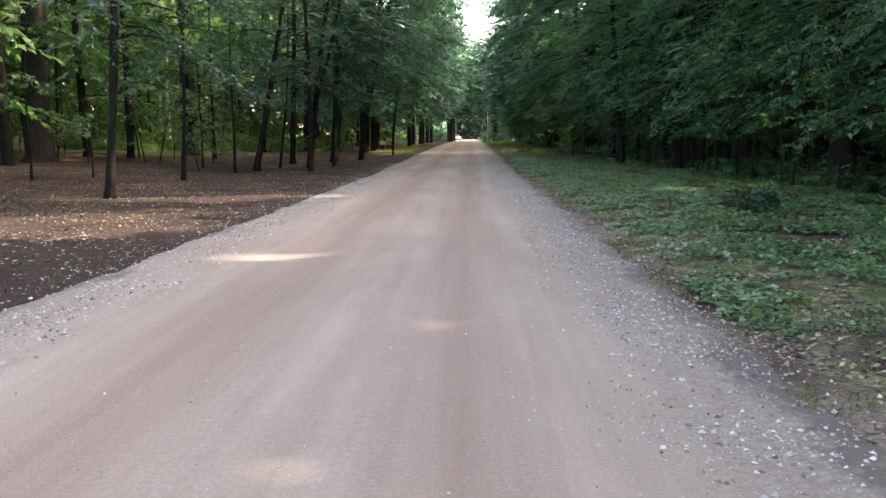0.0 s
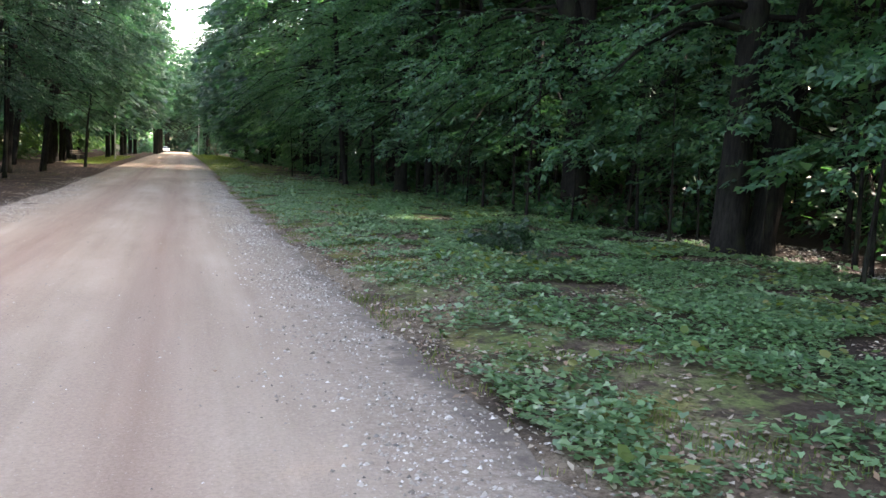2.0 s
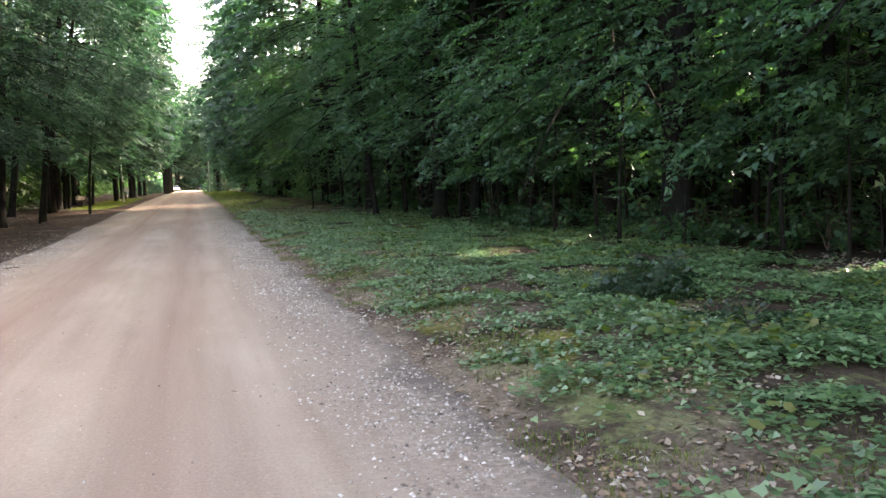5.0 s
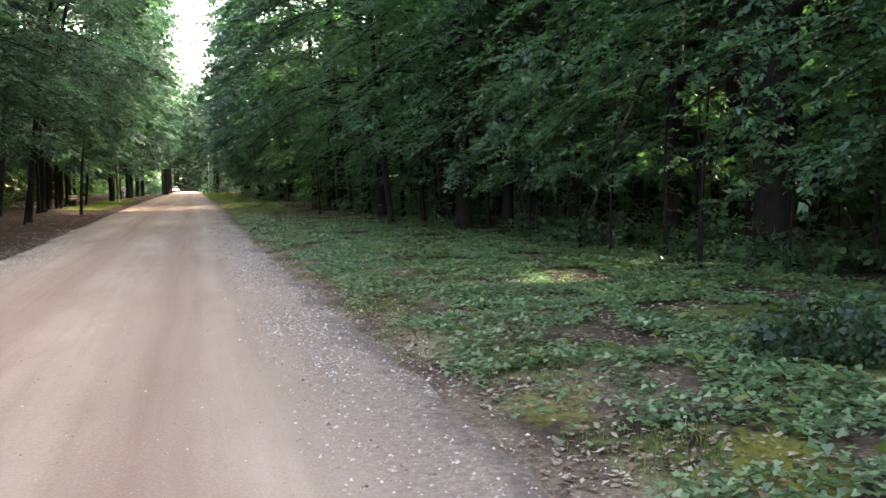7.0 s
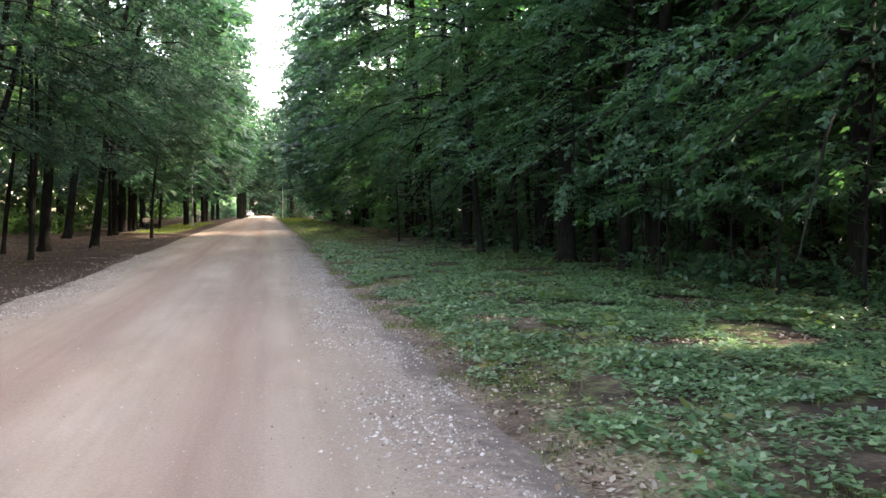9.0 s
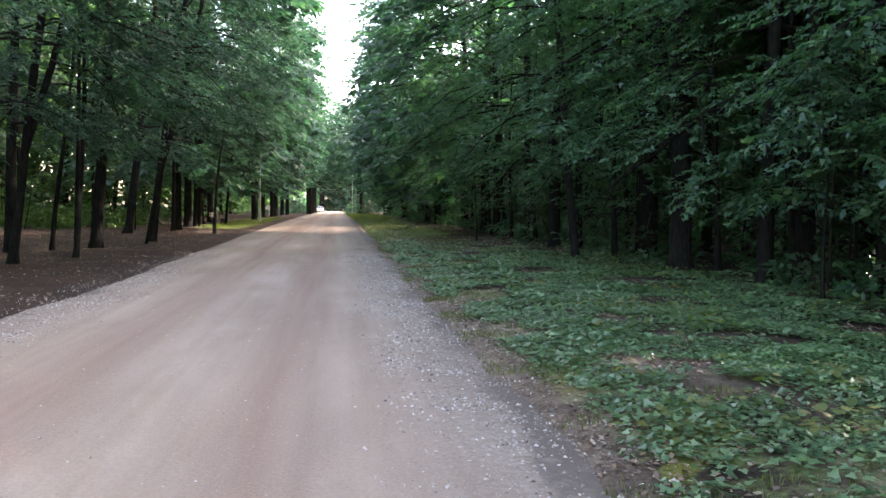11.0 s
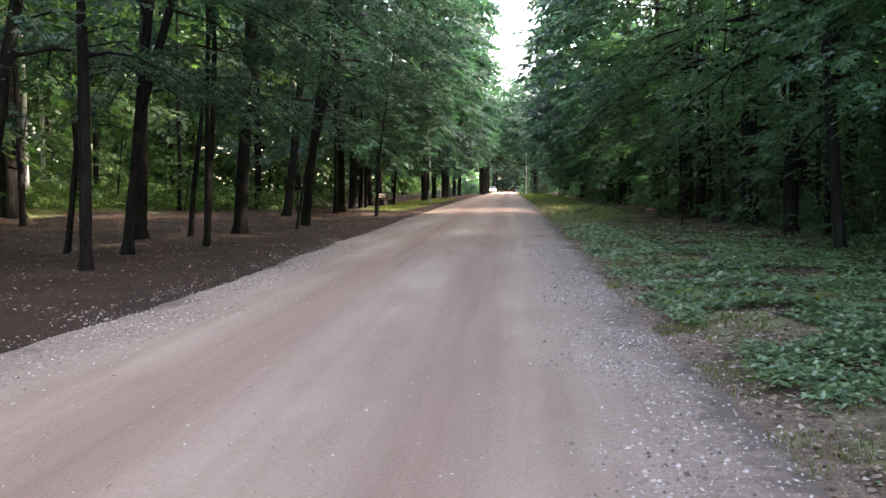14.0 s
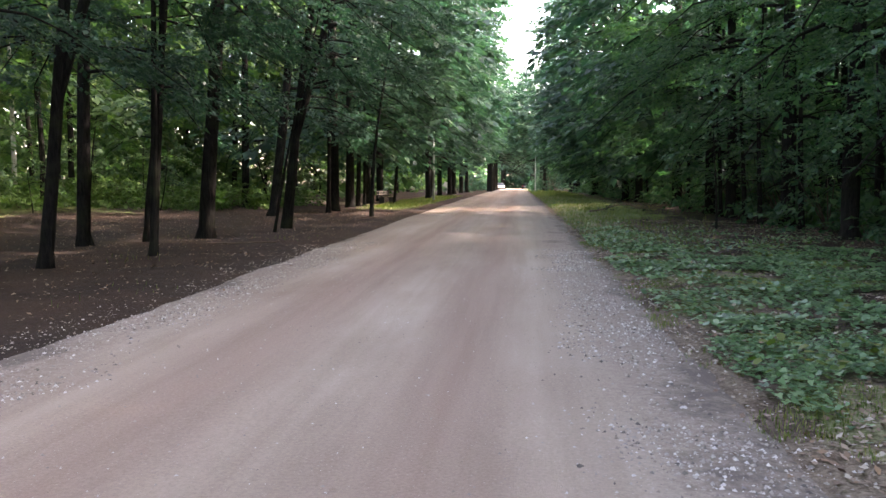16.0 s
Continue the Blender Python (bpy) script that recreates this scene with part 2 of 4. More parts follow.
def rod(bm, a, b, r0, r1, sides=10):
    a, b = Vector(a), Vector(b)
    q = (b - a).to_track_quat("Z", "Y").to_matrix().to_4x4()
    bmesh.ops.create_cone(bm, cap_ends=True, segments=sides, radius1=r0, radius2=r1, depth=(b - a).length,
                          matrix=Matrix.Translation((a + b) / 2) @ q)
    return bm


def tube(line, radii, sides):
    """Rings of vertices along a line; returns vertices and quads."""
    line, radii = np.asarray(line, float), np.asarray(radii, float)
    way = np.gradient(line, axis=0)
    way /= np.linalg.norm(way, axis=1)[:, None]
    side = np.cross(way, np.array([0.31, 0.95, 0.07]))
    side /= np.linalg.norm(side, axis=1)[:, None]
    up = np.cross(side, way)
    a = np.linspace(0, 2 * np.pi, sides, endpoint=False)
    ring = side[:, None, :] * np.cos(a)[None, :, None] + up[:, None, :] * np.sin(a)[None, :, None]
    wobble = 1 + 0.10 * rng.standard_normal((len(line), sides, 1)) if sides > 6 else 1
    v = line[:, None, :] + ring * radii[:, None, None] * wobble
    i, j = np.meshgrid(np.arange(len(line) - 1), np.arange(sides), indexing="ij")
    k = (j + 1) % sides
    f = np.stack([i * sides + j, i * sides + k, (i + 1) * sides + k, (i + 1) * sides + j], -1).reshape(-1, 4)
    return v.reshape(-1, 3), f


def joined(pieces):
    vs, fs, n = [], [], 0
    for v, f in pieces:
        vs.append(v), fs.append(f + n)
        n += len(v)
    return np.concatenate(vs), np.concatenate(fs)


def rise(y):
    """The height of the road's line, which climbs gently beyond the walk."""
    u = np.maximum(0, np.asarray(y, float) - 35)
    return 1.1 * (1 - np.exp(-u / 90))


def bumps(x, y, size, seed=0):
    """Smooth waves of about the given size, between -1 and 1."""
    x, y = np.asarray(x, float), np.asarray(y, float)
    total = np.zeros(np.broadcast(x, y).shape)
    for i in range(5):
        a = seed * 1.7 + i * 2.4
        k = 2 * np.pi / (size * (0.7 + 0.22 * i))
        total = total + np.sin(k * (x * math.cos(a) + y * math.sin(a)) + a * 3.1)
    return total / 3.2


def ease(v, lo, hi):
    u = np.clip((np.asarray(v, float) - lo) / (hi - lo), 0, 1)
    return u * u * (3 - 2 * u)


ROAD_MID, ROAD_HALF = -1.1, 3.2


def lie(x, y):
    """The height of the ground."""
    x, y = np.asarray(x, float), np.asarray(y, float)
    off = np.abs(x - ROAD_MID)
    z = rise(y) - 0.06 + 0.06 * ease(off, ROAD_HALF - 0.5, ROAD_HALF + 0.1)
    z = z + 0.09 * ease(x, 2.1, 3.4) + 0.03 * ease(-x, 4.2, 5.5)
    z = z + 0.05 * np.clip(-x - 10, 0, 24)
    verge = ease(off, ROAD_HALF, ROAD_HALF + 1.5)
    return z + verge * (0.035 * bumps(x, y, 3.1, 1) + 0.015 * bumps(x, y, 1.1, 2))


# ---- ground and road ----
def spaced(*stretches):
    out = [np.arange(a, b, s) for a, b, s in stretches]
    return np.concatenate(out + [np.array([stretches[-1][1]])])


def sheet(name, xs, ys, height, material):
    gx, gy = np.meshgrid(xs, ys)
    v = np.stack([gx, gy, height(gx, gy)], -1).reshape(-1, 3)
    i, j = np.meshgrid(np.arange(len(ys) - 1), np.arange(len(xs) - 1), indexing="ij")
    w = len(xs)
    f = np.stack([i * w + j, i * w + j + 1, (i + 1) * w + j + 1, (i + 1) * w + j], -1).reshape(-1, 4)
    return raw_mesh(name, v, f, material, True), gx.ravel(), gy.ravel()


def grassy(x, y):
    """How green the ground is, 0 to 1."""
    x, y = np.asarray(x, float), np.asarray(y, float)
    right = ease(x, 2.0, 2.5) * (1 - 0.75 * ease(x, 8.2, 9.6))
    brown = ease(x, 3.6, 5.0) * ease(y, 42, 46) * (1 - ease(y, 54, 60)) * 0.8
    near = 0.50 + 0.25 * bumps(x, y, 2.6, 5) - 0.16 * ease(x, 2.8, 4.2) + 0.45 * ease(y, 46, 58) * (1 - ease(x, 5.0, 7.0))
    g = right * (near - brown)
    g = g + 0.9 * ease(-x, 4.9, 5.6) * (1 - ease(-x, 7.5, 8.5)) * ease(y, 66, 72) * (1 - ease(y, 100, 110))
    g = g + 0.8 * ease(-x + 1.5 * bumps(x, y, 6, 9), 15, 19) * ease(y, 42, 50)
    return np.clip(g, 0, 1)


def path_pale(x, y):
    line = 77 + 0.25 * (-x - 9)
    off = np.abs(x - ROAD_MID) + 0.25 * bumps(x, y, 1.7, 61)
    return np.maximum(ease(-x, 7.6, 9.0) * (1 - ease(np.abs(y - line), 1.6, 2.4)), 0.6 * (1 - ease(off, 3.1, 3.5)) * (x > 0) + 0.5 * ease(x, 1.9, 2.3) * (1 - ease(x, 3.2, 5.2)) * ease(bumps(x, y, 2.0, 63), -0.6, 0.5))


me, gx, gy = sheet("ground", spaced((-1200, -60, 95), (-60, -30, 5), (-30, -6, 0.6), (-6, 10, 0.3), (10, 30, 1.0), (30, 60, 5), (60, 1200, 95)),
                   spaced((-600, -30, 60), (-30, 0, 1.5), (0, 60, 0.45), (60, 120, 1.0), (120, 330, 6), (330, 1500, 90)), lie, SOIL)
for key, values in (("grass", grassy(gx, gy)), ("pale", path_pale(gx, gy)),
                    ("moss", ease(gx, 2.0, 2.3) * (1 - ease(gx, 3.0, 4.2)) * (1 - 0.6 * ease(gy, 22, 30)) * 0.85 * ease(bumps(gx, gy, 2.2, 81), 0.1, 0.9))):
    at = me.attributes.new(key, "FLOAT", "POINT")
    at.data.foreach_set("value", values.astype(np.float32))
tagged(new("ground", me), "brown woodland soil with leaf litter and patchy grass", "ground", kind="structure")


def road_height(x, y):
    u = (x - ROAD_MID) / ROAD_HALF
    ruts = 0.012 * (np.exp(-((x + 2.05) / 0.35) ** 2) + np.exp(-((x + 0.15) / 0.3) ** 2))
    return rise(y) + 0.035 * (1 - u * u) - ruts + 0.006 * bumps(x, y, 1.9, 3) - 0.07 * ease(np.abs(u), 0.90, 1.06) + (0.010 * bumps(x, y, 1.3, 4) + 0.008 * bumps(x, y, 0.6, 6) + 0.012 * bumps(x, y, 5.3, 8)) * ease(np.abs(u), 0.8, 0.95)


me, gx, gy = sheet("road", np.linspace(ROAD_MID - ROAD_HALF * 1.06, ROAD_MID + ROAD_HALF * 1.06, 45), spaced((-30, 0, 1), (0, 60, 0.2), (60, 120, 1), (120, 420, 6)), road_height, ROAD)
soil = 0.95 * ease(np.abs(gx - ROAD_MID) + 0.15 * bumps(gx, gy, 1.4, 72), 2.45, 3.05) * np.where(gx > 0, 0.78 + 0.22 * bumps(gx, gy, 2.9, 71), 0.5 + 0.5 * bumps(gx, gy, 2.9, 71))
for x, y, w, d in ((1.7, 31.7, 0.45, 0.9), (1.5, 30.2, 0.35, 0.6), (1.85, 5.0, 0.35, 1.3), (1.3, 46.5, 0.5, 0.5), (1.5, 50, 0.4, 0.6)):
    soil = np.maximum(soil, 0.72 * np.exp(-((gx - x) / w) ** 2 - ((gy - y) / d) ** 2))
me.attributes.new("dirt", "FLOAT", "POINT").data.foreach_set("value", soil.astype(np.float32))
tagged(new("road", me), "straight grey-pink compacted gravel road with rust-brown wheel tracks", "road", kind="structure")

# ---- leaves ----
# Shafts of sun that reach the ground through gaps in the canopy: where they land and how wide they are.
SHAFTS = [(0.0, 7.9, 0.0), (-2.35, 10.4, 0.12), (-2.9, 10.1, 0.12), (-2.2, 22.5, -0.12), (0.4, 22.7, -0.2),
          (4.4, 22.2, 0.30), (5.3, 21.8, 0.35), (9.3, 16.4, 0.5), (9.7, 15.4, 0.55), (10.0, 14.4, 0.55), (10.1, 13.4, 0.5),
          (-5.2, 14.5, 0.6), (-6.4, 16.2, 0.7), (-7.8, 15.0, 0.6), (-6.8, 19.5, 0.5), (-8.2, 19.8, 0.5), (-5.0, 21.0, 0.6), (-9.8, 20.2, 0.5), (-5.9, 12.6, 0.5), (-8.8, 13.2, 0.6)]


# Gaps high in the canopy of the dense wood, through which the sun falls on the lower leaves.
GAPS = [(10.5, 26.0, 5.0), (11.0, 21.5, 4.0), (11.5, 24.0, 2.5)]


def lit(points, room=0.0):
    """Which points stand in one of the shafts, with so much more room round it."""
    s = np.array(SUN_WAY)
    inside = np.zeros(len(points), dtype=bool)
    for x, y, r in SHAFTS:
        d = points - np.array([x, y, 0.0])
        along = d @ s
        inside |= np.linalg.norm(d - along[:, None] * s, axis=1) < r + 0.42 + room
    for x, y, z in GAPS:
        d = points - np.array([x, y, z])
        along = d @ s
        inside |= (along > 3.5) & (np.linalg.norm(d - along[:, None] * s, axis=1) < 0.7 + room)
    return inside


def spray_shape(count, length, leaf, width):
    """A flat twig of leaves along x, as quads folded on the midrib."""
    vs = []
    for i in range(count):
        u = (i + 0.6) / count
        side = 1 if i % 2 else -1
        a = side * radians(56 - 40 * u * u)
        base = np.array([u * length, 0.0, -0.10 * length * u * u])
        d = np.array([math.cos(a), math.sin(a), -0.25])
        n = np.array([-math.sin(a), math.cos(a), 0.0])
        size = leaf * (0.8 + 0.4 * math.sin(3.0 * u + i))
        w = width * size / leaf
        fold = np.array([0, 0, 0.18 * w])
        tip = base + d * size
        mid = base + d * size * 0.45
        vs += [base, mid + n * w / 2 + fold, tip, mid - n * w / 2 + fold]
    return np.array(vs)


SPRAY_NEAR = spray_shape(17, 0.85, 0.145, 0.09)
SPRAY_FINE = spray_shape(17, 0.75, 0.11, 0.068)
SPRAY_FAR = spray_shape(8, 0.95, 0.34, 0.22)
SPRAY_TINY = spray_shape(9, 0.55, 0.15, 0.085)


def spray_points(shape, at, azimuth, droop, size, roll=0.35):
    """The corners of many sprays: places, headings, droop angles and sizes."""
    n = len(at)
    ca, sa, cd, sd = np.cos(azimuth), np.sin(azimuth), np.cos(droop), np.sin(droop)
    ex = np.stack([ca * cd, sa * cd, -sd], -1)
    tilt = rng.normal(0, roll, n)
    flat = np.stack([-sa, ca, np.zeros(n)], -1)
    up = np.cross(ex, flat)
    ey = flat * np.cos(tilt)[:, None] + up * np.sin(tilt)[:, None]
    ez = np.cross(ex, ey)
    s = np.asarray(size)[:, None, None]
    local = shape[None] + rng.normal(0, 0.018, (n, len(shape), 3))
    v = at[:, None, :] + s * (local[..., :1] * ex[:, None] + local[..., 1:2] * ey[:, None] + local[..., 2:] * ez[:, None])
    return v.reshape(-1, 3)


def sprays(name, shape, at, azimuth, droop, size, material, roll=0.35):
    v = spray_points(shape, at, azimuth, droop, size, roll)
    return raw_mesh(name, v, np.arange(len(v)).reshape(-1, 4), material)


# ---- trees ----
def roomy(p):
    """Keeps the space over the road open: which points may carry leaves."""
    x, y, z = p[:, 0], p[:, 1], p[:, 2] - rise(p[:, 1])
    wave = 0.6 * bumps(y, z, 7, 11)
    early = 1 - ease(y, 34, 44)
    right = (x > 2.7 + 3.5 * early + wave) & (z > 1.7 + 0.9 * np.maximum(0, 7.2 - x))
    left = (x < -1.4 - 4.6 * early + wave) & (z > 2.6 + 0.75 * np.maximum(0, x + 7.0))
    return np.where(x > 0.5, right, left)


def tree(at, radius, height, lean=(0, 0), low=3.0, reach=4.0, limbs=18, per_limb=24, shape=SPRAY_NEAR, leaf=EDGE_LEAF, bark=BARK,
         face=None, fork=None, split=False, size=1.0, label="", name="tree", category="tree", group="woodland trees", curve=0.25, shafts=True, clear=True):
    """A tree: a tapered trunk, limbs with drooping sprays of leaves. face: the heading to which the limbs are longest."""
    x, y = at
    z = float(lie(x, y)) - 0.05
    base = np.array([x, y, z])
    ob = thing(name, (x, y, z), label, category, group)
    steps = 10
    u = np.linspace(0, 1, steps)
    ph = rng.uniform(0, 6, 2)
    bend = np.stack([np.sin(u * 4 + ph[0]) - math.sin(ph[0]), np.sin(u * 3.4 + ph[1]) - math.sin(ph[1]), 0 * u], -1) * curve * min(1, height / 12)
    line = np.stack([lean[0] * u * height, lean[1] * u * height, u * height], -1) + bend * u[:, None]
    flare = 1 + 0.7 * np.exp(-u * height / 0.35)
    line = np.insert(line, 1, line[0] + (line[1] - line[0]) * 0.35 / max(0.4, line[1][2]), 0)
    rad = radius * np.insert((1 - 0.85 * u) * 1.0, 1, 0.98)
    rad[0] *= 1.3
    stems = [tube(line, rad, 10 if radius > 0.08 else 6)]
    tops = [(line, rad)]
    if fork:
        h, fx, fy, fr = fork
        k = np.interp(h, line[:, 2], np.arange(len(line)))
        start = np.array([np.interp(h, line[:, 2], line[:, i]) for i in range(3)])
        w = np.linspace(0, 1, 7)
        second = start + np.stack([fx * w ** 0.8 * (height - h), fy * w * (height - h), w * (height - h) * 0.95], -1)
        stems.append(tube(second, radius * fr * (1 - 0.85 * w), 8))
        tops.append((second, radius * fr * (1 - 0.85 * w)))
    branches, places, heads, droops, sizes = [], [], [], [], []
    for i in range(limbs):
        q = (i + rng.uniform(0, 1)) / limbs
        h = low + (height - low) * q ** 1.15 * 0.97
        stem, srad = tops[i % len(tops)]
        if h < stem[0][2]:
            stem, srad = tops[0]
        start = np.array([np.interp(h, stem[:, 2], stem[:, c]) for c in range(3)])
        a = i * 2.4 + rng.uniform(-0.5, 0.5)
        if face is not None and rng.random() < 0.45:
            a = face + rng.normal(0, 0.7)
        length = reach * (0.55 + 0.6 * math.sin(math.pi * min(0.98, 0.22 + 0.75 * q))) * rng.uniform(0.75, 1.15)
        if face is not None:
            length *= 1 + 0.35 * math.cos(a - face)
        if clear:
            for k in range(4):
                tip = base + start + np.array([math.cos(a) * length, math.sin(a) * length, 0.0])
                if roomy(tip[None])[0]:
                    break
                length *= 0.78
        w = np.linspace(0, 1, 5)
        up = rng.uniform(0.10, 0.45) + 0.35 * q
        arm = start + np.stack([np.cos(a) * w * length, np.sin(a) * w * length, length * (up * w - (0.42 + 0.25 * (1 - q)) * w * w)], -1)
        arm[1:, :2] += rng.normal(0, 0.07 * length / 3, (4, 2))
        r0 = max(0.012, 0.38 * np.interp(h, stem[:, 2], srad[:len(stem)]))
        branches.append(tube(arm, min(r0, 0.075) * (1 - 0.88 * w), 5 if shape is not SPRAY_FAR else 4))
        n = max(3, int(per_limb * length / reach))
        t = rng.uniform(0.12, 1, n) ** 0.8
        p = np.stack([np.interp(t, w, arm[:, c]) for c in range(3)], -1)
        away = rng.normal(0, 1, n) * 0.75
        spread = 0.28 * length * (1.05 - t) * rng.uniform(0.1, 1, n)
        head = a + away
        p[:, 0] += np.cos(head) * spread
        p[:, 1] += np.sin(head) * spread
        p[:, 2] += rng.normal(0, 0.05 + 0.012 * length, n) - 0.12 * spread
        places.append(p), heads.append(head), droops.append(rng.normal(0.24, 0.20, n)), sizes.append(size * rng.uniform(0.75, 1.3, n))
    if split:
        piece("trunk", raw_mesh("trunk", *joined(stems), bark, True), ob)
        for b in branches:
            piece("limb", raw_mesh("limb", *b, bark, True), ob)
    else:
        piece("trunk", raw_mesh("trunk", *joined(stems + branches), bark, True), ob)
    places, heads, droops, sizes = (np.concatenate(v) for v in (places, heads, droops, sizes))
    high = places[:, 2] > (9.5 if y < 30 else 14.5)
    keep = np.ones(len(places), dtype=bool)
    if shafts:
        span = np.where(high, 1.9, sizes)[:, None] * np.stack([np.cos(heads), np.sin(heads), 0 * heads - 0.3], -1)
        keep = ~(lit(places + base) | lit(places + base + 0.45 * span) | lit(places + base + 0.9 * span))
    if clear:
        keep &= roomy(places + base)
    else:
        spot = places + base
        keep &= (np.abs(spot[:, 0] + 1.1) > 4.6) | (places[:, 2] > 6.0)
    if name == "tree":
        thick = high & (rng.uniform(0, 1, len(high)) < (0.95 if y < 60 else 0.6)) & keep
        low_part = keep & ~high
        v = np.concatenate([spray_points(shape, places[low_part], heads[low_part], droops[low_part], sizes[low_part], 0.2),
                            spray_points(SPRAY_FAR, places[thick], heads[thick], droops[thick], (2.1 if y < 60 else 1.45) * rng.uniform(0.75, 1.25, thick.sum()))])
    else:
        v = spray_points(shape, places[keep], heads[keep], droops[keep], sizes[keep])
    piece("crown", raw_mesh("crown", v, np.arange(len(v)).reshape(-1, 4), leaf), ob)
    return ob


SLIM = "slim dark-barked woodland tree with layered green leaves"
STOUT = "stout dark-barked old tree in the woodland edge"
GREY = "grey-barked broadleaf tree with a full dark green crown"
# Trees beside the road on the open side: x, y, trunk radius, lean, fork.
OPEN_SIDE = [(-9.3, 20.7, 0.15, 0.10, 0), (-10.3, 29.0, 0.10, 0.03, 0), (-10.4, 35.8, 0.09, 0.02, 0), (-9.85, 37.3, 0.20, 0.17, 0), (-9.3, 39.6, 0.09, 0.13, 0),
             (-7.85, 39.45, 0.15, 0.10, 1), (-7.15, 36.4, 0.14, 0.0, 0), (-9.6, 43.9, 0.20, 0.0, 0), (-7.05, 42.0, 0.11, 0.0, 2), (-7.9, 47.0, 0.27, 0.04, 0),
             (-9.8, 59.2, 0.28, 0.13, 0), (-6.9, 51.2, 0.20, 0.08, 1), (-6.75, 49.4, 0.06, 0.14, 0), (-8.5, 63.8, 0.13, 0.0, 0), (-8.7, 72.0, 0.16, 0.0, 0),
             (-8.6, 73.3, 0.12, 0.03, 0), (-5.65, 59.4, 0.10, 0.0, 0), (-7.5, 77.8, 0.12, 0.05, 0), (-8.9, 45.6, 0.10, 0.05, 0)]
rng = np.random.default_rng(11)
for x, y, r, lean, fork in OPEN_SIDE:
    thin = r < 0.12
    tree((x, y), r * 0.82, 11 if thin else 17, (lean + 0.02, rng.normal(0, 0.02)), 3.4 if thin else 3.8, 2.4 if thin else 4.6, 12 if thin else 22, 28 if thin else 42, shape=SPRAY_FINE, curve=0.5,
         leaf=AVENUE_LEAF, face=0.2, fork=(3.0, 0.20, 0.05, 0.8) if fork == 1 else (0.5, 0.02, 0.0, 0.9) if fork == 2 else None, split=True, label=SLIM if r < 0.2 else STOUT)
OLD = [(-19.4, 36.4, 0.72), (-17.2, 50.0, 0.52)]
for x, y, r in OLD:
    tree((x, y), r, 22, (0.01, 0), 5.5, 6.0, 20, 30, leaf=LIT_LEAF, label=STOUT, bark=GREY_BARK)
# Trees in the dense wood: x, y, trunk radius, lean, fork.
DENSE_SIDE = [(9.9, 22.3, 0.36, 0.0, 1), (9.1, 14.8, 0.27, 0.04, 0), (9.9, 15.0, 0.24, 0.13, 0), (7.3, 40.0, 0.13, -0.10, 0), (9.05, 36.8, 0.30, 0.0, 0),
              (9.0, 32.6, 0.16, 0.0, 0), (10.0, 30.3, 0.18, 0.0, 0), (12.3, 21.5, 0.17, 0.0, 0), (10.0, 41.5, 0.33, 0.0, 0), (10.0, 32.9, 0.22, 0.02, 0),
              (8.4, 46.5, 0.22, 0.0, 0), (10.3, 26.0, 0.20, 0.0, 0), (9.0, 53.0, 0.25, 0.0, 0), (11.3, 10.0, 0.20, 0.0, 0), (9.6, 5.0, 0.22, 0.0, 0), (8.6, 58.5, 0.2, 0, 0)]
rng = np.random.default_rng(12)
for x, y, r, lean, fork in DENSE_SIDE:
    tree((x, y), r, 19, (lean, rng.normal(0, 0.01)), 3.3 if y > 27 else 3.6, 5.0, 26, 31, shape=SPRAY_FINE, leaf=EDGE_LEAF, face=math.pi, fork=(4.2, -0.22, 0.05, 0.8) if fork else None,
         split=True, label=SLIM if r < 0.2 else STOUT)
# The avenue goes on into the distance.
rng = np.random.default_rng(13)
for y in np.arange(64, 300, 7.5):
    for side in (-1, 1):
        x = (8.3 if side > 0 else -7.0 - (2.5 if y < 90 else 0)) + rng.normal(0, 0.5)
        near_end = y > 150
        if 205 < y < 252:
            continue
        if near_end:
            x *= 0.6
        tree((x, y + rng.uniform(-2, 2)), 0.26, rng.uniform(25, 31) * (0.72 if near_end else 1), (0, 0), 5.4 if near_end else 2.6 if side > 0 else 3.4, 5.4, 32, 25 if y < 140 else 14 if y < 180 else 9, shape=SPRAY_FAR, size=1.4, leaf=AVENUE_LEAF,
             face=math.pi if side > 0 else 0.0, label=GREY, shafts=False, group="avenue trees", clear=not near_end)
for y in np.arange(66, 150, 9.0):
    if abs(y - 79) > 5:
        tree((rng.uniform(-16, -12.5), y), 0.2, rng.uniform(16, 21), (0, 0), 3.0, 4.8, 22, 15, shape=SPRAY_FAR, size=1.15, leaf=AVENUE_LEAF, label=GREY, shafts=False, group="avenue trees")
rng = np.random.default_rng(14)
# Young trees that close the edge of the dense wood with low foliage.
for y in np.concatenate([np.arange(33, 62, 2.6), np.arange(63, 120, 5.0)]):
    far = y > 60
    tree((rng.uniform(8.2, 10.2), y), 0.09, rng.uniform(7.5, 10), (-0.04, 0), 1.2, 3.6, 16, 13 if far else 20, shape=SPRAY_FAR if far else SPRAY_FINE, leaf=EDGE_LEAF, face=math.pi,
         label="young dark green tree with foliage down to the ground", split=not far)
for y in np.concatenate([np.arange(9, 33, 3.0)]):
    tree((rng.uniform(10.5, 12.5), y), 0.07, rng.uniform(6, 9), (0, 0), 1.6, 3.0, 12, 17, shape=SPRAY_FINE, leaf=EDGE_LEAF, face=math.pi, label="young dark green tree with foliage down to the ground", split=True)
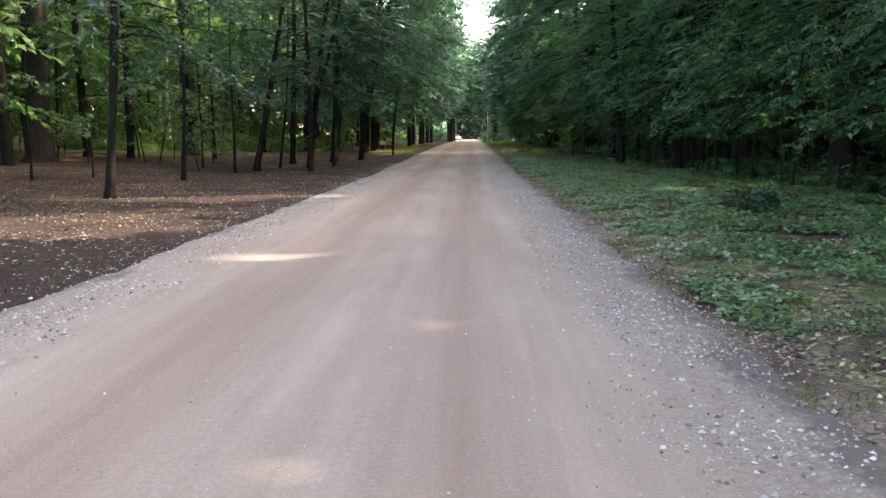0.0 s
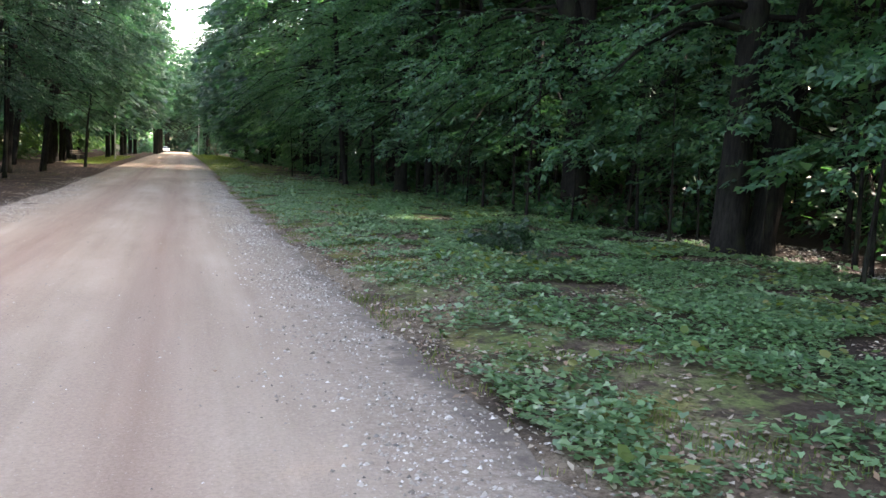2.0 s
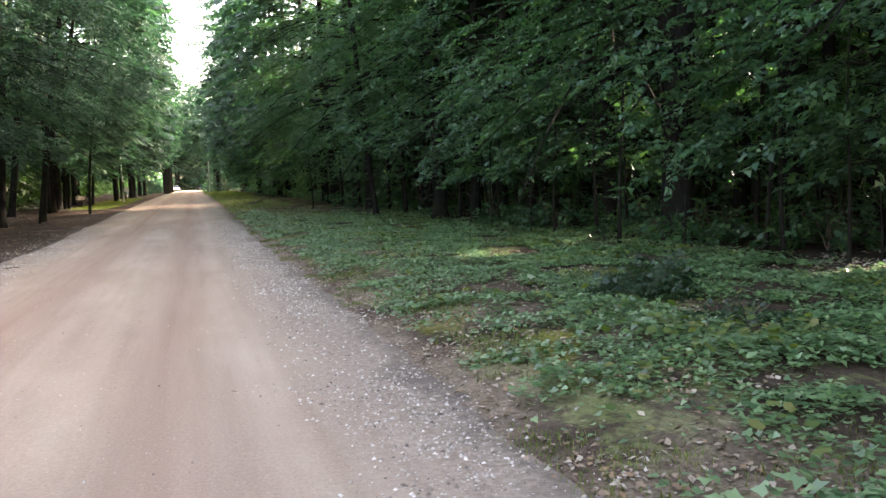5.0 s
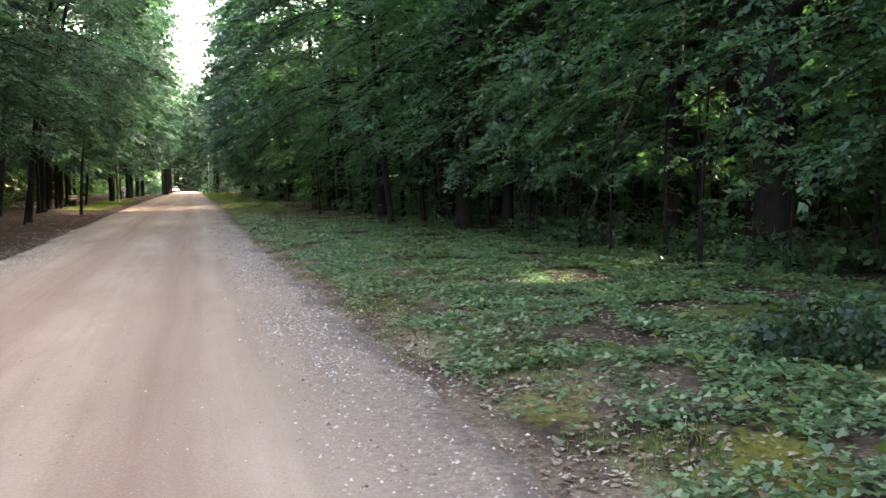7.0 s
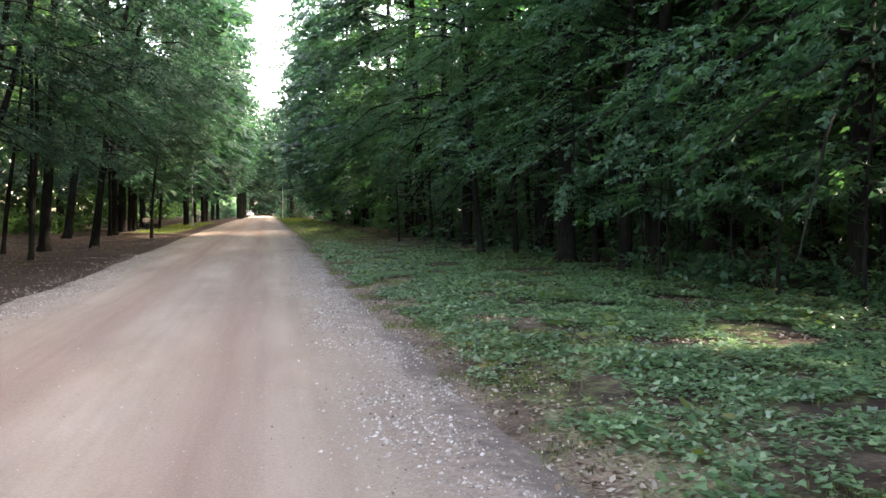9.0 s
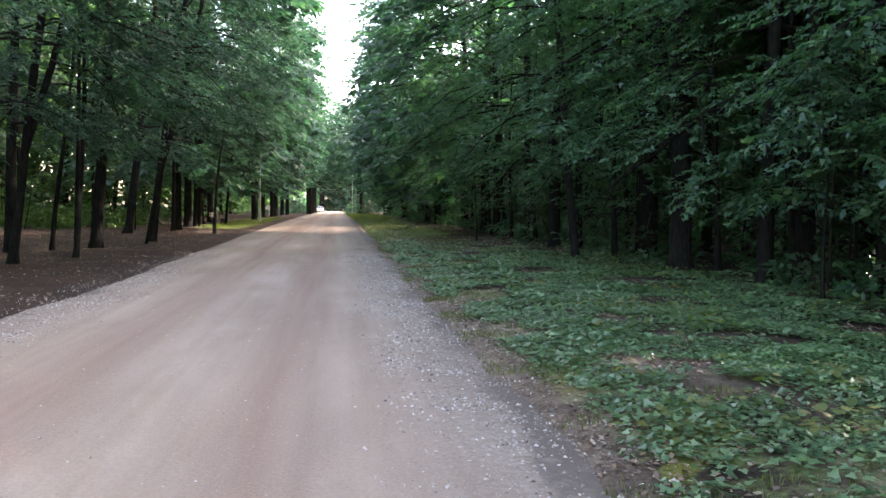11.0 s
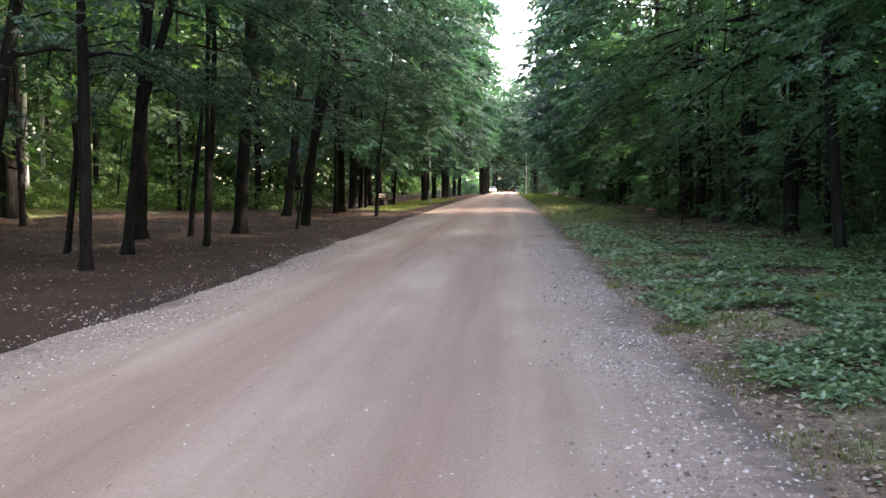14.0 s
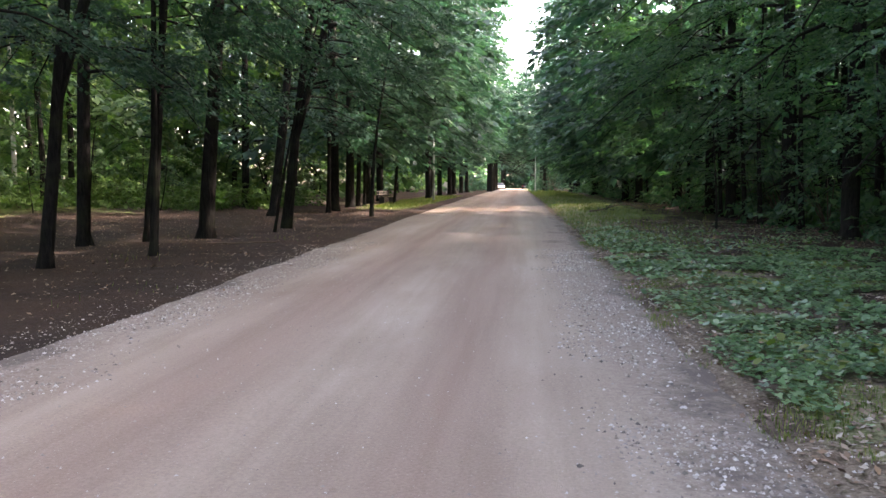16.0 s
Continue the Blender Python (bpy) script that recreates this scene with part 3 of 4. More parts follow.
# Taller trees added as sun blockers: high crowns, mostly out of view, shade the road.
rng = np.random.default_rng(15)
for i in range(72):
    tree((11.5 + 14 * ((i * 0.618) % 1), -24 + 94 * (i + 0.5) / 72), 0.18, rng.uniform(17, 22), (0, 0), 8.5, 4.2, 13, 12, shape=SPRAY_FAR, size=1.6, leaf=EDGE_LEAF, label=SLIM, split=True)
# Ten more blockers, added where sun still leaked onto the road.
for i in range(10):
    tree((13 + 8 * ((i * 0.618) % 1), 35.5 + 10 * (i + 0.5) / 10), 0.17, rng.uniform(17, 21), (0, 0), 8.0, 4.2, 15, 14, shape=SPRAY_FAR, size=1.6, leaf=EDGE_LEAF, label=SLIM)
# The woods behind, on both sides.
rng = np.random.default_rng(16)
made = 0
while made < 100:
    x, y = rng.uniform(12.5, 34), rng.uniform(-18, 105)
    tree((x, y), rng.uniform(0.10, 0.28), rng.uniform(15, 21), (rng.normal(0, 0.02), 0), rng.uniform(1.2, 4.5), 3.8, 14, 15 if x < 22 else 10, shape=SPRAY_FAR, size=1.1, leaf=EDGE_LEAF, label=SLIM, split=x < 18)
    made += 1
rng = np.random.default_rng(17)
made = 0
while made < 68:
    x, y = rng.uniform(-40, -14), rng.uniform(8, 100)
    if abs(y - 77 - 0.25 * (-x - 9)) < 3:
        continue
    tree((x, y), rng.uniform(0.08, 0.24), rng.uniform(14, 20), (rng.normal(0, 0.03), 0), rng.uniform(1.6, 5.5), 3.6, 12, 13, shape=SPRAY_FAR, size=1.1, leaf=LIT_LEAF, label=SLIM, split=True)
    made += 1


def sapling(x, y, h, leaf, n=5, per=9, lean=0.0):
    tree((x, y), 0.012 + 0.006 * h, h, (lean, rng.normal(0, 0.04)), 0.5 + 0.25 * h, 0.35 + 0.22 * h, n, per, shape=SPRAY_TINY, leaf=leaf, size=1.0,
         label="thin leafy sapling under the taller trees", name="sapling", category="sapling", group="saplings", curve=0.3, split=True, clear=False)


rng = np.random.default_rng(18)
for i in range(46):
    sapling(rng.uniform(9.5, 19), rng.uniform(4, 56), rng.uniform(2.2, 6.0), EDGE_LEAF, 6, 13, rng.normal(0, 0.05))
for i in range(46):
    sapling(rng.uniform(-27, -10.5), rng.uniform(16, 70), rng.uniform(1.8, 6.5), LIT_LEAF, 6, 11, rng.normal(0, 0.08))
for i in range(16):
    sapling(rng.uniform(8.5, 10.6), 9 + 24 * (i + rng.uniform(0, 1)) / 16, rng.uniform(3.0, 6.0), EDGE_LEAF, 8, 12, rng.normal(-0.02, 0.05))
sapling(6.2, 50.5, 3.8, EDGE_LEAF, 3, 5)
for x, y in ((-24.5, 64.5), (-29.0, 66.0), (-21.5, 58.0)):
    tree((x, y), 0.13, 18, (0.01, 0), 8, 3.0, 9, 10, shape=SPRAY_FAR, leaf=LIT_LEAF, bark=PALE_BARK, label="pale-barked slender birch among green undergrowth", name="birch_tree", split=True)


# ---- far woods ----
rng = np.random.default_rng(19)
def woods(name, xs, ys, top, count, leaf, label, size=2.6, bottom=0.01):
    p = np.stack([rng.uniform(*xs, count), rng.uniform(*ys, count), np.zeros(count)], -1)
    p[:, 2] = lie(p[:, 0], p[:, 1]) + top * rng.uniform(bottom, 1, count) * (1 + 0.12 * bumps(p[:, 0], p[:, 1], 13, 3))
    p = p[~(lit(p, 0.9) & (p[:, 0] > 8))]
    count = len(p)
    ob = new(name, sprays(name, SPRAY_FAR, p, rng.uniform(0, 6.28, count), rng.normal(0.4, 0.4, count), size * rng.uniform(0.7, 1.3, count), leaf))
    tagged(ob, label, "woods", kind="stuff")


woods("far_woods", (33, 44), (-45, 150), 19, 5400, EDGE_LEAF, "dense dark green woodland mass behind the trees", 3.3)
woods("far_woods", (-56, -42), (-20, 150), 20, 4200, LIT_LEAF, "woodland mass tinted sunlit green behind the trees", 3.2)
woods("far_woods", (-42, -27), (34, 84), 23, 3800, LIT_LEAF, "thicket tinted sunlit green behind the undergrowth", 1.9)
woods("far_woods", (-32, -13), (86, 100), 20, 2600, LIT_LEAF, "green thicket behind the side path", 1.6)
woods("far_woods", (-32, -21), (6, 34), 12, 900, LIT_LEAF, "green thicket behind the trees", 1.7)
woods("far_woods", (-44, -24), (88, 106), 24, 1900, LIT_LEAF, "green woodland mass behind the side path", 2.2)
woods("far_woods", (12.5, 28), (80, 208), 21, 3200, AVENUE_LEAF, "dense dark green woodland mass along the road", 3.3)
woods("far_woods", (12.5, 28), (256, 330), 21, 1200, AVENUE_LEAF, "dense dark green woodland mass past the clearing", 3.3)
woods("far_woods", (-28, -12), (98, 330), 23, 5200, LIT_LEAF, "green woodland mass along the road")
woods("far_woods", (6, 14), (256, 330), 16, 400, EDGE_LEAF, "dense green woodland mass beside the far road")
woods("far_woods", (-14, -6.5), (190, 330), 16, 600, EDGE_LEAF, "dense green woodland mass beside the far road")
# Added on the sun's side to keep sunlight off the road's far end.
woods("far_woods", (14, 36), (258, 370), 22, 700, EDGE_LEAF, "dense green woodland mass beside the far road", 4.0)
woods("far_woods", (-40, 40), (325, 355), 26, 2300, AVENUE_LEAF, "green woodland mass at the end of the road", 4.8)
woods("far_woods", (-60, 60), (365, 420), 30, 1500, AVENUE_LEAF, "dark green woodland mass beyond the road's end", 6.5)
woods("far_woods", (-27, -15), (50, 98), 24, 1000, LIT_LEAF, "high green crowns closing above the side path", 2.0, 0.3)
woods("far_woods", (23, 34), (-30, 110), 20, 5200, EDGE_LEAF, "dense dark green wood behind the first trees", 2.6)
woods("far_woods", (15, 24), (0, 60), 6, 1500, EDGE_LEAF, "dark green thicket between the trunks", 1.1)
woods("far_woods", (-40, 40), (-45, -30), 20, 1400, EDGE_LEAF, "green woodland mass behind the road's start", 3.4)


# ---- shrubs ----
rng = np.random.default_rng(20)
def shrub(x, y, wide, high, leaf, count, label, shape=SPRAY_TINY, group="", size=1.0):
    z = float(lie(x, y)) - 0.03
    ob = thing("shrub", (x, y, z), label, "shrub", group)
    a = rng.uniform(0, 6.28, count)
    r = np.sqrt(rng.uniform(0, 1, count))
    lump = 1 + 0.25 * np.sin(3 * a + x) + 0.15 * np.sin(5 * a + y)
    p = np.stack([np.cos(a) * r * wide / 2 * lump, np.sin(a) * r * wide / 2 * lump, high * (1 - 0.75 * r * r) * rng.uniform(0.25, 1.0, count)], -1)
    stems = []
    for i in range(7):
        b = i * 0.9 + rng.uniform(0, 0.5)
        w = np.linspace(0, 1, 4)
        stems.append(tube(np.stack([np.cos(b) * w * wide * 0.3, np.sin(b) * w * wide * 0.3, w * high * 0.8], -1), 0.012 * (1 - 0.7 * w) * max(1, high), 4))
    for st in stems:
        piece("stem", raw_mesh("stem", *st, TWIG, True), ob)
    piece("foliage", sprays("foliage", shape, p, a + rng.normal(0, 0.6, count), rng.normal(0.15, 0.35, count), size * rng.uniform(0.6, 1.1, count), leaf, 0.5), ob)
    return ob


shrub(5.4, 16.0, 1.05, 0.52, DARK_LEAF, 230, "low dark green holly-like bush in ground ivy", size=0.62)
shrub(5.25, 14.0, 0.75, 0.24, DARK_LEAF, 80, "flat dark green bush in ground ivy", size=0.5)
shrub(6.9, 18.2, 0.8, 0.18, DARK_LEAF, 45, "small dark green seedling clump in ground ivy", size=0.45)
# Low undergrowth whose sunlit look comes from the leaf colour.
for i in range(64):
    u = (i + rng.uniform(0, 1)) / 64
    x, y = -12.4 - 13.5 * u, 63.5 - 15 * u + rng.uniform(0, 10)
    shrub(x, y, rng.uniform(1.8, 3.2), rng.uniform(0.7, 1.5), LIT_SHRUB_LEAF, 90, "low undergrowth coloured sunlit green beside the trees", group="undergrowth", size=1.5)
for i in range(52):
    x, y = rng.uniform(9.4, 12), 19 + 90 * ((i + rng.uniform(0, 1)) / 52) ** 1.3
    shrub(x, y, rng.uniform(1.2, 2.4), rng.uniform(0.6, 1.8), EDGE_LEAF, 60, "dark green bramble bush at the wood's edge", group="brambles", size=1.3)

for i in range(30):
    shrub(rng.uniform(8.9, 10.6), 46 + 95 * (i + rng.uniform(0, 1)) / 30, rng.uniform(2.4, 3.6), rng.uniform(1.5, 2.8), EDGE_LEAF, 65, "tall dark green bush closing the wood's edge", group="edge bushes", size=1.8)
for i in range(8):
    shrub(rng.uniform(12.5, 17), 6 + 12 * (i + rng.uniform(0, 1)) / 8, rng.uniform(1.6, 2.6), rng.uniform(1.4, 2.4), EDGE_LEAF, 80, "dark green bramble bush at the wood's edge", group="brambles", size=1.4)
for i in range(14):
    for x in (rng.uniform(5.0, 6.5), rng.uniform(-8.5, -7.0)):
        shrub(x, 142 + 150 * (i + rng.uniform(0, 1)) / 14, rng.uniform(3.4, 4.6), rng.uniform(2.6, 4.2), AVENUE_LEAF, 60, "tall dark green bush beside the far road", group="edge bushes", size=2.5)
# ---- ground cover ----
rng = np.random.default_rng(21)
IVY_SHAPE = np.array([(0, 0), (0.30, -0.12), (0.55, 0.18), (0.28, 0.42), (0.02, 1.0), (-0.28, 0.44), (-0.55, 0.2), (-0.30, -0.1)]) - np.array([0, 0.35])
FLAT_LEAF = np.array([(0, 0), (0.50, 0.35), (0.33, 0.85), (-0.30, 0.9), (-0.48, 0.30)]) - np.array([0, 0.45])
LONG_LEAF = np.array([(0, 0), (0.32, 0.45), (0.05, 1.0), (-0.30, 0.55)]) - np.array([0, 0.5])


def scattered(name, shape, x, y, above, size, tilt, material, label, category, cup=0.12):
    """Many single leaves lying on or standing over the ground."""
    n = len(x)
    z = np.maximum(lie(x, y), np.where(np.abs(x - ROAD_MID) < ROAD_HALF * 1.03, road_height(x, y), -9)) + above
    a, t, s = rng.uniform(0, 6.28, n), rng.normal(0, tilt, n), np.asarray(size)
    b = rng.uniform(0, 6.28, n)
    ex = np.stack([np.cos(a), np.sin(a), 0 * a], -1)
    ey = np.stack([-np.sin(a), np.cos(a), 0 * a], -1)
    nz = np.array([0, 0, 1.0])
    lift = np.sin(t)[:, None] * (shape[:, 0][None] * np.cos(b)[:, None] + shape[:, 1][None] * np.sin(b)[:, None])
    cupped = cup * (np.abs(shape[:, 0])[None] * 1.6) * rng.uniform(-0.3, 1.2, n)[:, None]
    v = np.stack([x, y, z], -1)[:, None] + s[:, None, None] * (shape[None, :, :1] * ex[:, None] + shape[None, :, 1:] * ey[:, None] + (lift + cupped)[..., None] * nz)
    f = np.arange(n * len(shape)).reshape(n, -1)
    return tagged(new(name, raw_mesh(name, v.reshape(-1, 3), f, material)), label, category, kind="stuff")


def chosen(n, xs, ys, density):
    """Random places kept by a density between 0 and 1."""
    x, y = rng.uniform(*xs, n), rng.uniform(*ys, n)
    k = rng.uniform(0, 1, n) < density(x, y)
    return x[k], y[k]


def ivy_density(x, y):
    bare = ease(bumps(x, y, 2.3, 21) + 0.5 * bumps(x, y, 0.9, 22), -0.75, 0.15)
    d = ease(x + 0.35 * bumps(x, y, 3.7, 24), 1.95, 2.5) * (1 - ease(x, 8.6, 10.2)) * bare
    dry = ease(bumps(x, y, 1.9, 25) + 0.6 * bumps(x, y, 0.8, 26), -0.5, 0.35)
    thin = 1 - (1 - ease(x, 2.7, 4.6)) * (1 - ease(y, 18, 26)) * (0.25 + 0.7 * dry)
    brown = 1 - 0.85 * ease(x, 3.0, 4.2) * ease(y, 41, 45)
    return d * thin * brown * (1 - 0.9 * ease(y, 45, 52)) * (1 - 0.15 * ease(y, 28, 38))


for count, xs, ys, shape, least, most in ((150000, (2.1, 6.6), (2.5, 34), IVY_SHAPE, 0.030, 0.066), (70000, (6.6, 10.3), (2.5, 34), FLAT_LEAF, 0.042, 0.080), (70000, (2.1, 10.3), (34, 54), FLAT_LEAF, 0.050, 0.09)):
    x, y = chosen(count, xs, ys, ivy_density)
    lush = np.clip(0.5 + 0.5 * bumps(x, y, 1.7, 23), 0, 1)
    scattered("ground_ivy", shape, x, y, rng.uniform(0.01, 0.05, len(x)) + 0.12 * lush ** 2 * rng.uniform(0, 1, len(x)) ** 0.6, rng.uniform(least, most, len(x)) * (0.85 + 0.4 * lush), 0.40, IVY_LEAF,
              "carpet of small green ivy leaves on the verge", "ground cover")
x, y = chosen(22000, (2.2, 9.0), (2.5, 46), lambda x, y: ivy_density(x, y) * 0.9 * ease(bumps(x, y, 2.7, 27) + 0.5 * bumps(x, y, 0.8, 28), 0.1, 0.7))
scattered("broad_weeds", FLAT_LEAF, x, y, rng.uniform(0.06, 0.17, len(x)), rng.uniform(0.06, 0.10, len(x)), 0.4, GRASS_BLADE, "light green broad-leaved weeds among the ivy", "weeds")
x, y = chosen(80000, (1.9, 9), (2.5, 56), lambda x, y: (0.18 + 0.82 * (1 - ivy_density(x, y))) * (0.15 + 0.85 * ease(x, 1.95, 2.3)) * ease(bumps(x, y, 1.3, 31), -0.7, 0.5))
scattered("dead_leaves", LONG_LEAF, x, y, rng.uniform(0.004, 0.02, len(x)), rng.uniform(0.028, 0.065, len(x)), 0.35, LITTER, "brown and pale fallen leaves on the verge", "leaf litter", 0.35)
x, y = chosen(15000, (1.75, 3.6), (2.5, 50), lambda x, y: ease(x, 1.75, 2.2) * (1 - 0.8 * ease(x, 2.7, 3.6)) * ease(bumps(x, y, 1.7, 37), -0.9, 0.4))
scattered("dead_leaves", LONG_LEAF, x, y, rng.uniform(0.005, 0.03, len(x)), rng.uniform(0.028, 0.07, len(x)), 0.4, LITTER, "tan fallen leaves gathered along the gravel edge", "leaf litter", 0.35)
x, y = chosen(60000, (-17, -4.0), (5, 66), lambda x, y: ease(-x, 4.1, 5.0) * (0.3 + 0.7 * ease(bumps(x, y, 2.1, 33), -0.6, 0.6)) * (1 - 0.65 * ease(y, 22, 30)))
scattered("dead_leaves", LONG_LEAF, x, y, rng.uniform(0.004, 0.02, len(x)), rng.uniform(0.03, 0.075, len(x)), 0.35, LITTER, "brown and pale fallen leaves under the trees", "leaf litter", 0.35)
# Sunlit strip of litter on the wood's floor, its glare put into pale leaves.
x, y = chosen(2600, (8.9, 11.6), (10.5, 18.5), lambda x, y: ease(bumps(x, y, 1.8, 35), -0.9, 0.2))
scattered("dead_leaves", LONG_LEAF, x, y, rng.uniform(0.004, 0.03, len(x)), rng.uniform(0.04, 0.09, len(x)), 0.35, SUNLIT_LITTER, "dry leaves paled as if sunlit on the wood's floor", "leaf litter", 0.35)
x, y = chosen(420, (-4.2, 2.0), (2, 60), lambda x, y: 0.15 + 0.85 * ease(np.abs(x - ROAD_MID), 2.2, 3.0))
scattered("dead_leaves", LONG_LEAF, x, y, rng.uniform(0.003, 0.012, len(x)), rng.uniform(0.03, 0.07, len(x)), 0.3, LITTER, "few dry leaves lying on the gravel road", "leaf litter", 0.35)


def blades(name, x, y, tall, wide, label):
    n = len(x)
    z = lie(x, y)
    a, lean = rng.uniform(0, 6.28, n), rng.uniform(0.1, 0.9, n)
    h = tall * rng.uniform(0.5, 1.2, n)
    w = wide * rng.uniform(0.7, 1.3, n)
    side = np.stack([-np.sin(a), np.cos(a), 0 * a], -1) * w[:, None] / 2
    out = np.stack([np.cos(a), np.sin(a), 0 * a], -1)
    p = np.stack([x, y, z], -1)
    mid = p + out * (h * lean * 0.35)[:, None] + np.array([0, 0, 1]) * (h * 0.65)[:, None]
    tip = p + out * (h * lean)[:, None] + np.array([0, 0, 1]) * h[:, None]
    v = np.stack([p - side, mid - side * 0.8, tip, mid + side * 0.8, p + side], 1)
    f = np.arange(n * 5).reshape(n, 5)
    return tagged(new(name, raw_mesh(name, v.reshape(-1, 3), f, GRASS_BLADE)), label, "grass", kind="stuff")


def clumped(x, y):
    return ease(bumps(x, y, 1.5, 41) + 0.6 * bumps(x, y, 0.55, 42), 0.05, 0.9)


x, y = chosen(130000, (1.85, 4.8), (2.5, 48), lambda x, y: clumped(x, y) * (1 - 0.85 * ease(x, 2.8, 4.2)))
blades("grass", x, y, 0.05, 0.0065, "short patchy grass along the gravel edge")
x, y = chosen(26000, (2.1, 7.5), (44, 100), lambda x, y: (0.35 + 0.65 * clumped(x, y)) * (1 - 0.85 * ease(x, 3.8, 6.5)))
blades("grass", x, y, 0.12, 0.014, "mown light green grass verge")
x, y = chosen(9000, (2.1, 6.5), (100, 170), lambda x, y: 0 * x + 0.9)
blades("grass", x, y, 0.16, 0.035, "light green grass verge far along the road")
x, y = chosen(12000, (-8.5, -4.6), (64, 108), lambda x, y: grassy(x, y))
blades("grass", x, y, 0.13, 0.022, "light green grass round the lamp post")
x, y = chosen(2500, (-9, -4.2), (8, 50), lambda x, y: ease(bumps(x, y, 3.3, 45), 0.55, 1.0))
blades("grass", x, y, 0.10, 0.007, "thin grass tufts among the fallen leaves")


# ---- stones ----
def stones(name, x, y, size, label):
    n = len(x)
    z = np.where(np.abs(x - ROAD_MID) < ROAD_HALF * 1.05, np.maximum(road_height(x, y), lie(x, y)), lie(x, y))
    a = rng.uniform(0, 6.28, n)
    corner = np.array([(1, 0, 0), (0, 1, 0), (-1, 0, 0), (0, -1, 0), (0, 0, 0.75)])
    c = corner[None] * rng.uniform(0.6, 1.15, (n, 5, 1)) + rng.normal(0, 0.14, (n, 5, 3))
    c[..., 1] *= rng.uniform(0.55, 1, n)[:, None]
    rx = c[..., 0] * np.cos(a)[:, None] - c[..., 1] * np.sin(a)[:, None]
    ry = c[..., 0] * np.sin(a)[:, None] + c[..., 1] * np.cos(a)[:, None]
    s = np.asarray(size)[:, None] / 2
    v = np.stack([x[:, None] + rx * s, y[:, None] + ry * s, z[:, None] + (c[..., 2] + 0.12) * s], -1)
    f = np.array([(0, 1, 4), (1, 2, 4), (2, 3, 4), (3, 0, 4)])
    faces = (np.arange(n)[:, None, None] * 5 + f[None]).reshape(-1, 3)
    return tagged(new(name, raw_mesh(name, v.reshape(-1, 3), faces, STONE)), label, "gravel", kind="stuff")


def shoulder(x, y):
    off = np.abs(x - ROAD_MID) + 0.22 * bumps(x, y, 1.6, 52)
    clear = 0.25 + 0.75 * ease(bumps(x, y, 1.9, 51) + 0.6 * bumps(x, y, 0.7, 53), -0.5, 0.6)
    return ease(off, 1.7, 2.5) * (1 - 0.7 * ease(off, 2.7, 3.1)) * (1 - ease(off, 3.2, 3.8)) * clear


x, y = chosen(105000, (0.4, 2.9), (1.5, 44), shoulder)
stones("gravel", x, y, 0.012 + 0.036 * rng.uniform(0, 1, len(x)) ** 2.6, "loose pale grey gravel along the road's edge")
x, y = chosen(70000, (-5.1, -2.7), (2.5, 46), shoulder)
stones("gravel", x, y, 0.013 + 0.036 * rng.uniform(0, 1, len(x)) ** 2.5, "loose pale grey gravel along the road's edge")
x, y = rng.uniform(-3.4, 1.4, 9000), rng.uniform(1.5, 44, 9000)
stones("gravel", x, y, 0.007 + 0.022 * rng.uniform(0, 1, len(x)) ** 4, "few loose pebbles on the compacted road")


# ---- things along the road ----
def dead_stick(x, y, length, turn, thick=0.010):
    z = float(max(lie(x, y), road_height(np.array(x), np.array(y)) if abs(x - ROAD_MID) < ROAD_HALF else -9)) + thick
    ob = thing("fallen_stick", (x, y, z), "thin dark fallen stick lying on the ground", "stick", turn=turn)
    w = np.linspace(-0.5, 0.5, 7)
    line = np.stack([w * length, 0.04 * length * np.sin(w * 7), 0.004 * np.cos(w * 9)], -1)
    piece("twig", raw_mesh("twig", *tube(line, thick * (1 - 0.5 * (w + 0.5)), 7), TWIG, True), ob)
    side = np.stack([0.1 * length + w[3:] * 0.5 * length, 0.02 + (w[3:]) * 0.25 * length, 0 * w[3:]], -1)
    piece("side_twig", raw_mesh("side_twig", *tube(side, 0.5 * thick * (1 - 0.8 * w[3:]), 5), TWIG, True), ob)


dead_stick(-3.62, 26.65, 0.34, 8)
dead_stick(-6.2, 45.0, 1.6, 20, 0.02)
dead_stick(5.4, 12.2, 0.5, -35)
dead_stick(-7.6, 33.0, 1.3, 70, 0.018)
dead_stick(-5.4, 57.6, 1.1, 5, 0.02)


def fallen_branch(x, y):
    z = float(lie(x, y))
    ob = thing("fallen_branch", (x, y, z), "fallen leafy branch lying on the grass verge", "branch", turn=-20)
    w = np.linspace(0, 1, 8)
    line = np.stack([-1.2 + 2.4 * w, 0.25 * np.sin(w * 4), 0.05 + 0.55 * np.sin(w * 3.1) * w], -1)
    piece("stem", raw_mesh("stem", *tube(line, 0.035 * (1 - 0.8 * w), 7), TWIG, True), ob)
    for i in range(6):
        s = line[1 + i]
        a = (1 if i % 2 else -1) * (0.7 + 0.1 * i)
        arm = s + np.stack([np.cos(a) * w * 0.8, np.sin(a) * w * 0.8, w * (0.2 + 0.25 * (i % 3)) - 0.3 * w * w], -1)
        piece("twig", raw_mesh("twig", *tube(arm, 0.012 * (1 - 0.8 * w), 5), TWIG, True), ob)
    p = line[rng.integers(1, 8, 26)] + rng.normal(0, 0.22, (26, 3)) * np.array([1, 1, 0.6]) + np.array([0, 0, 0.15])
    piece("leaves", sprays("leaves", SPRAY_TINY, p, rng.uniform(0, 6.28, 26), rng.normal(0.2, 0.3, 26), rng.uniform(0.5, 0.9, 26), DARK_LEAF), ob)


fallen_branch(4.7, 62.5)


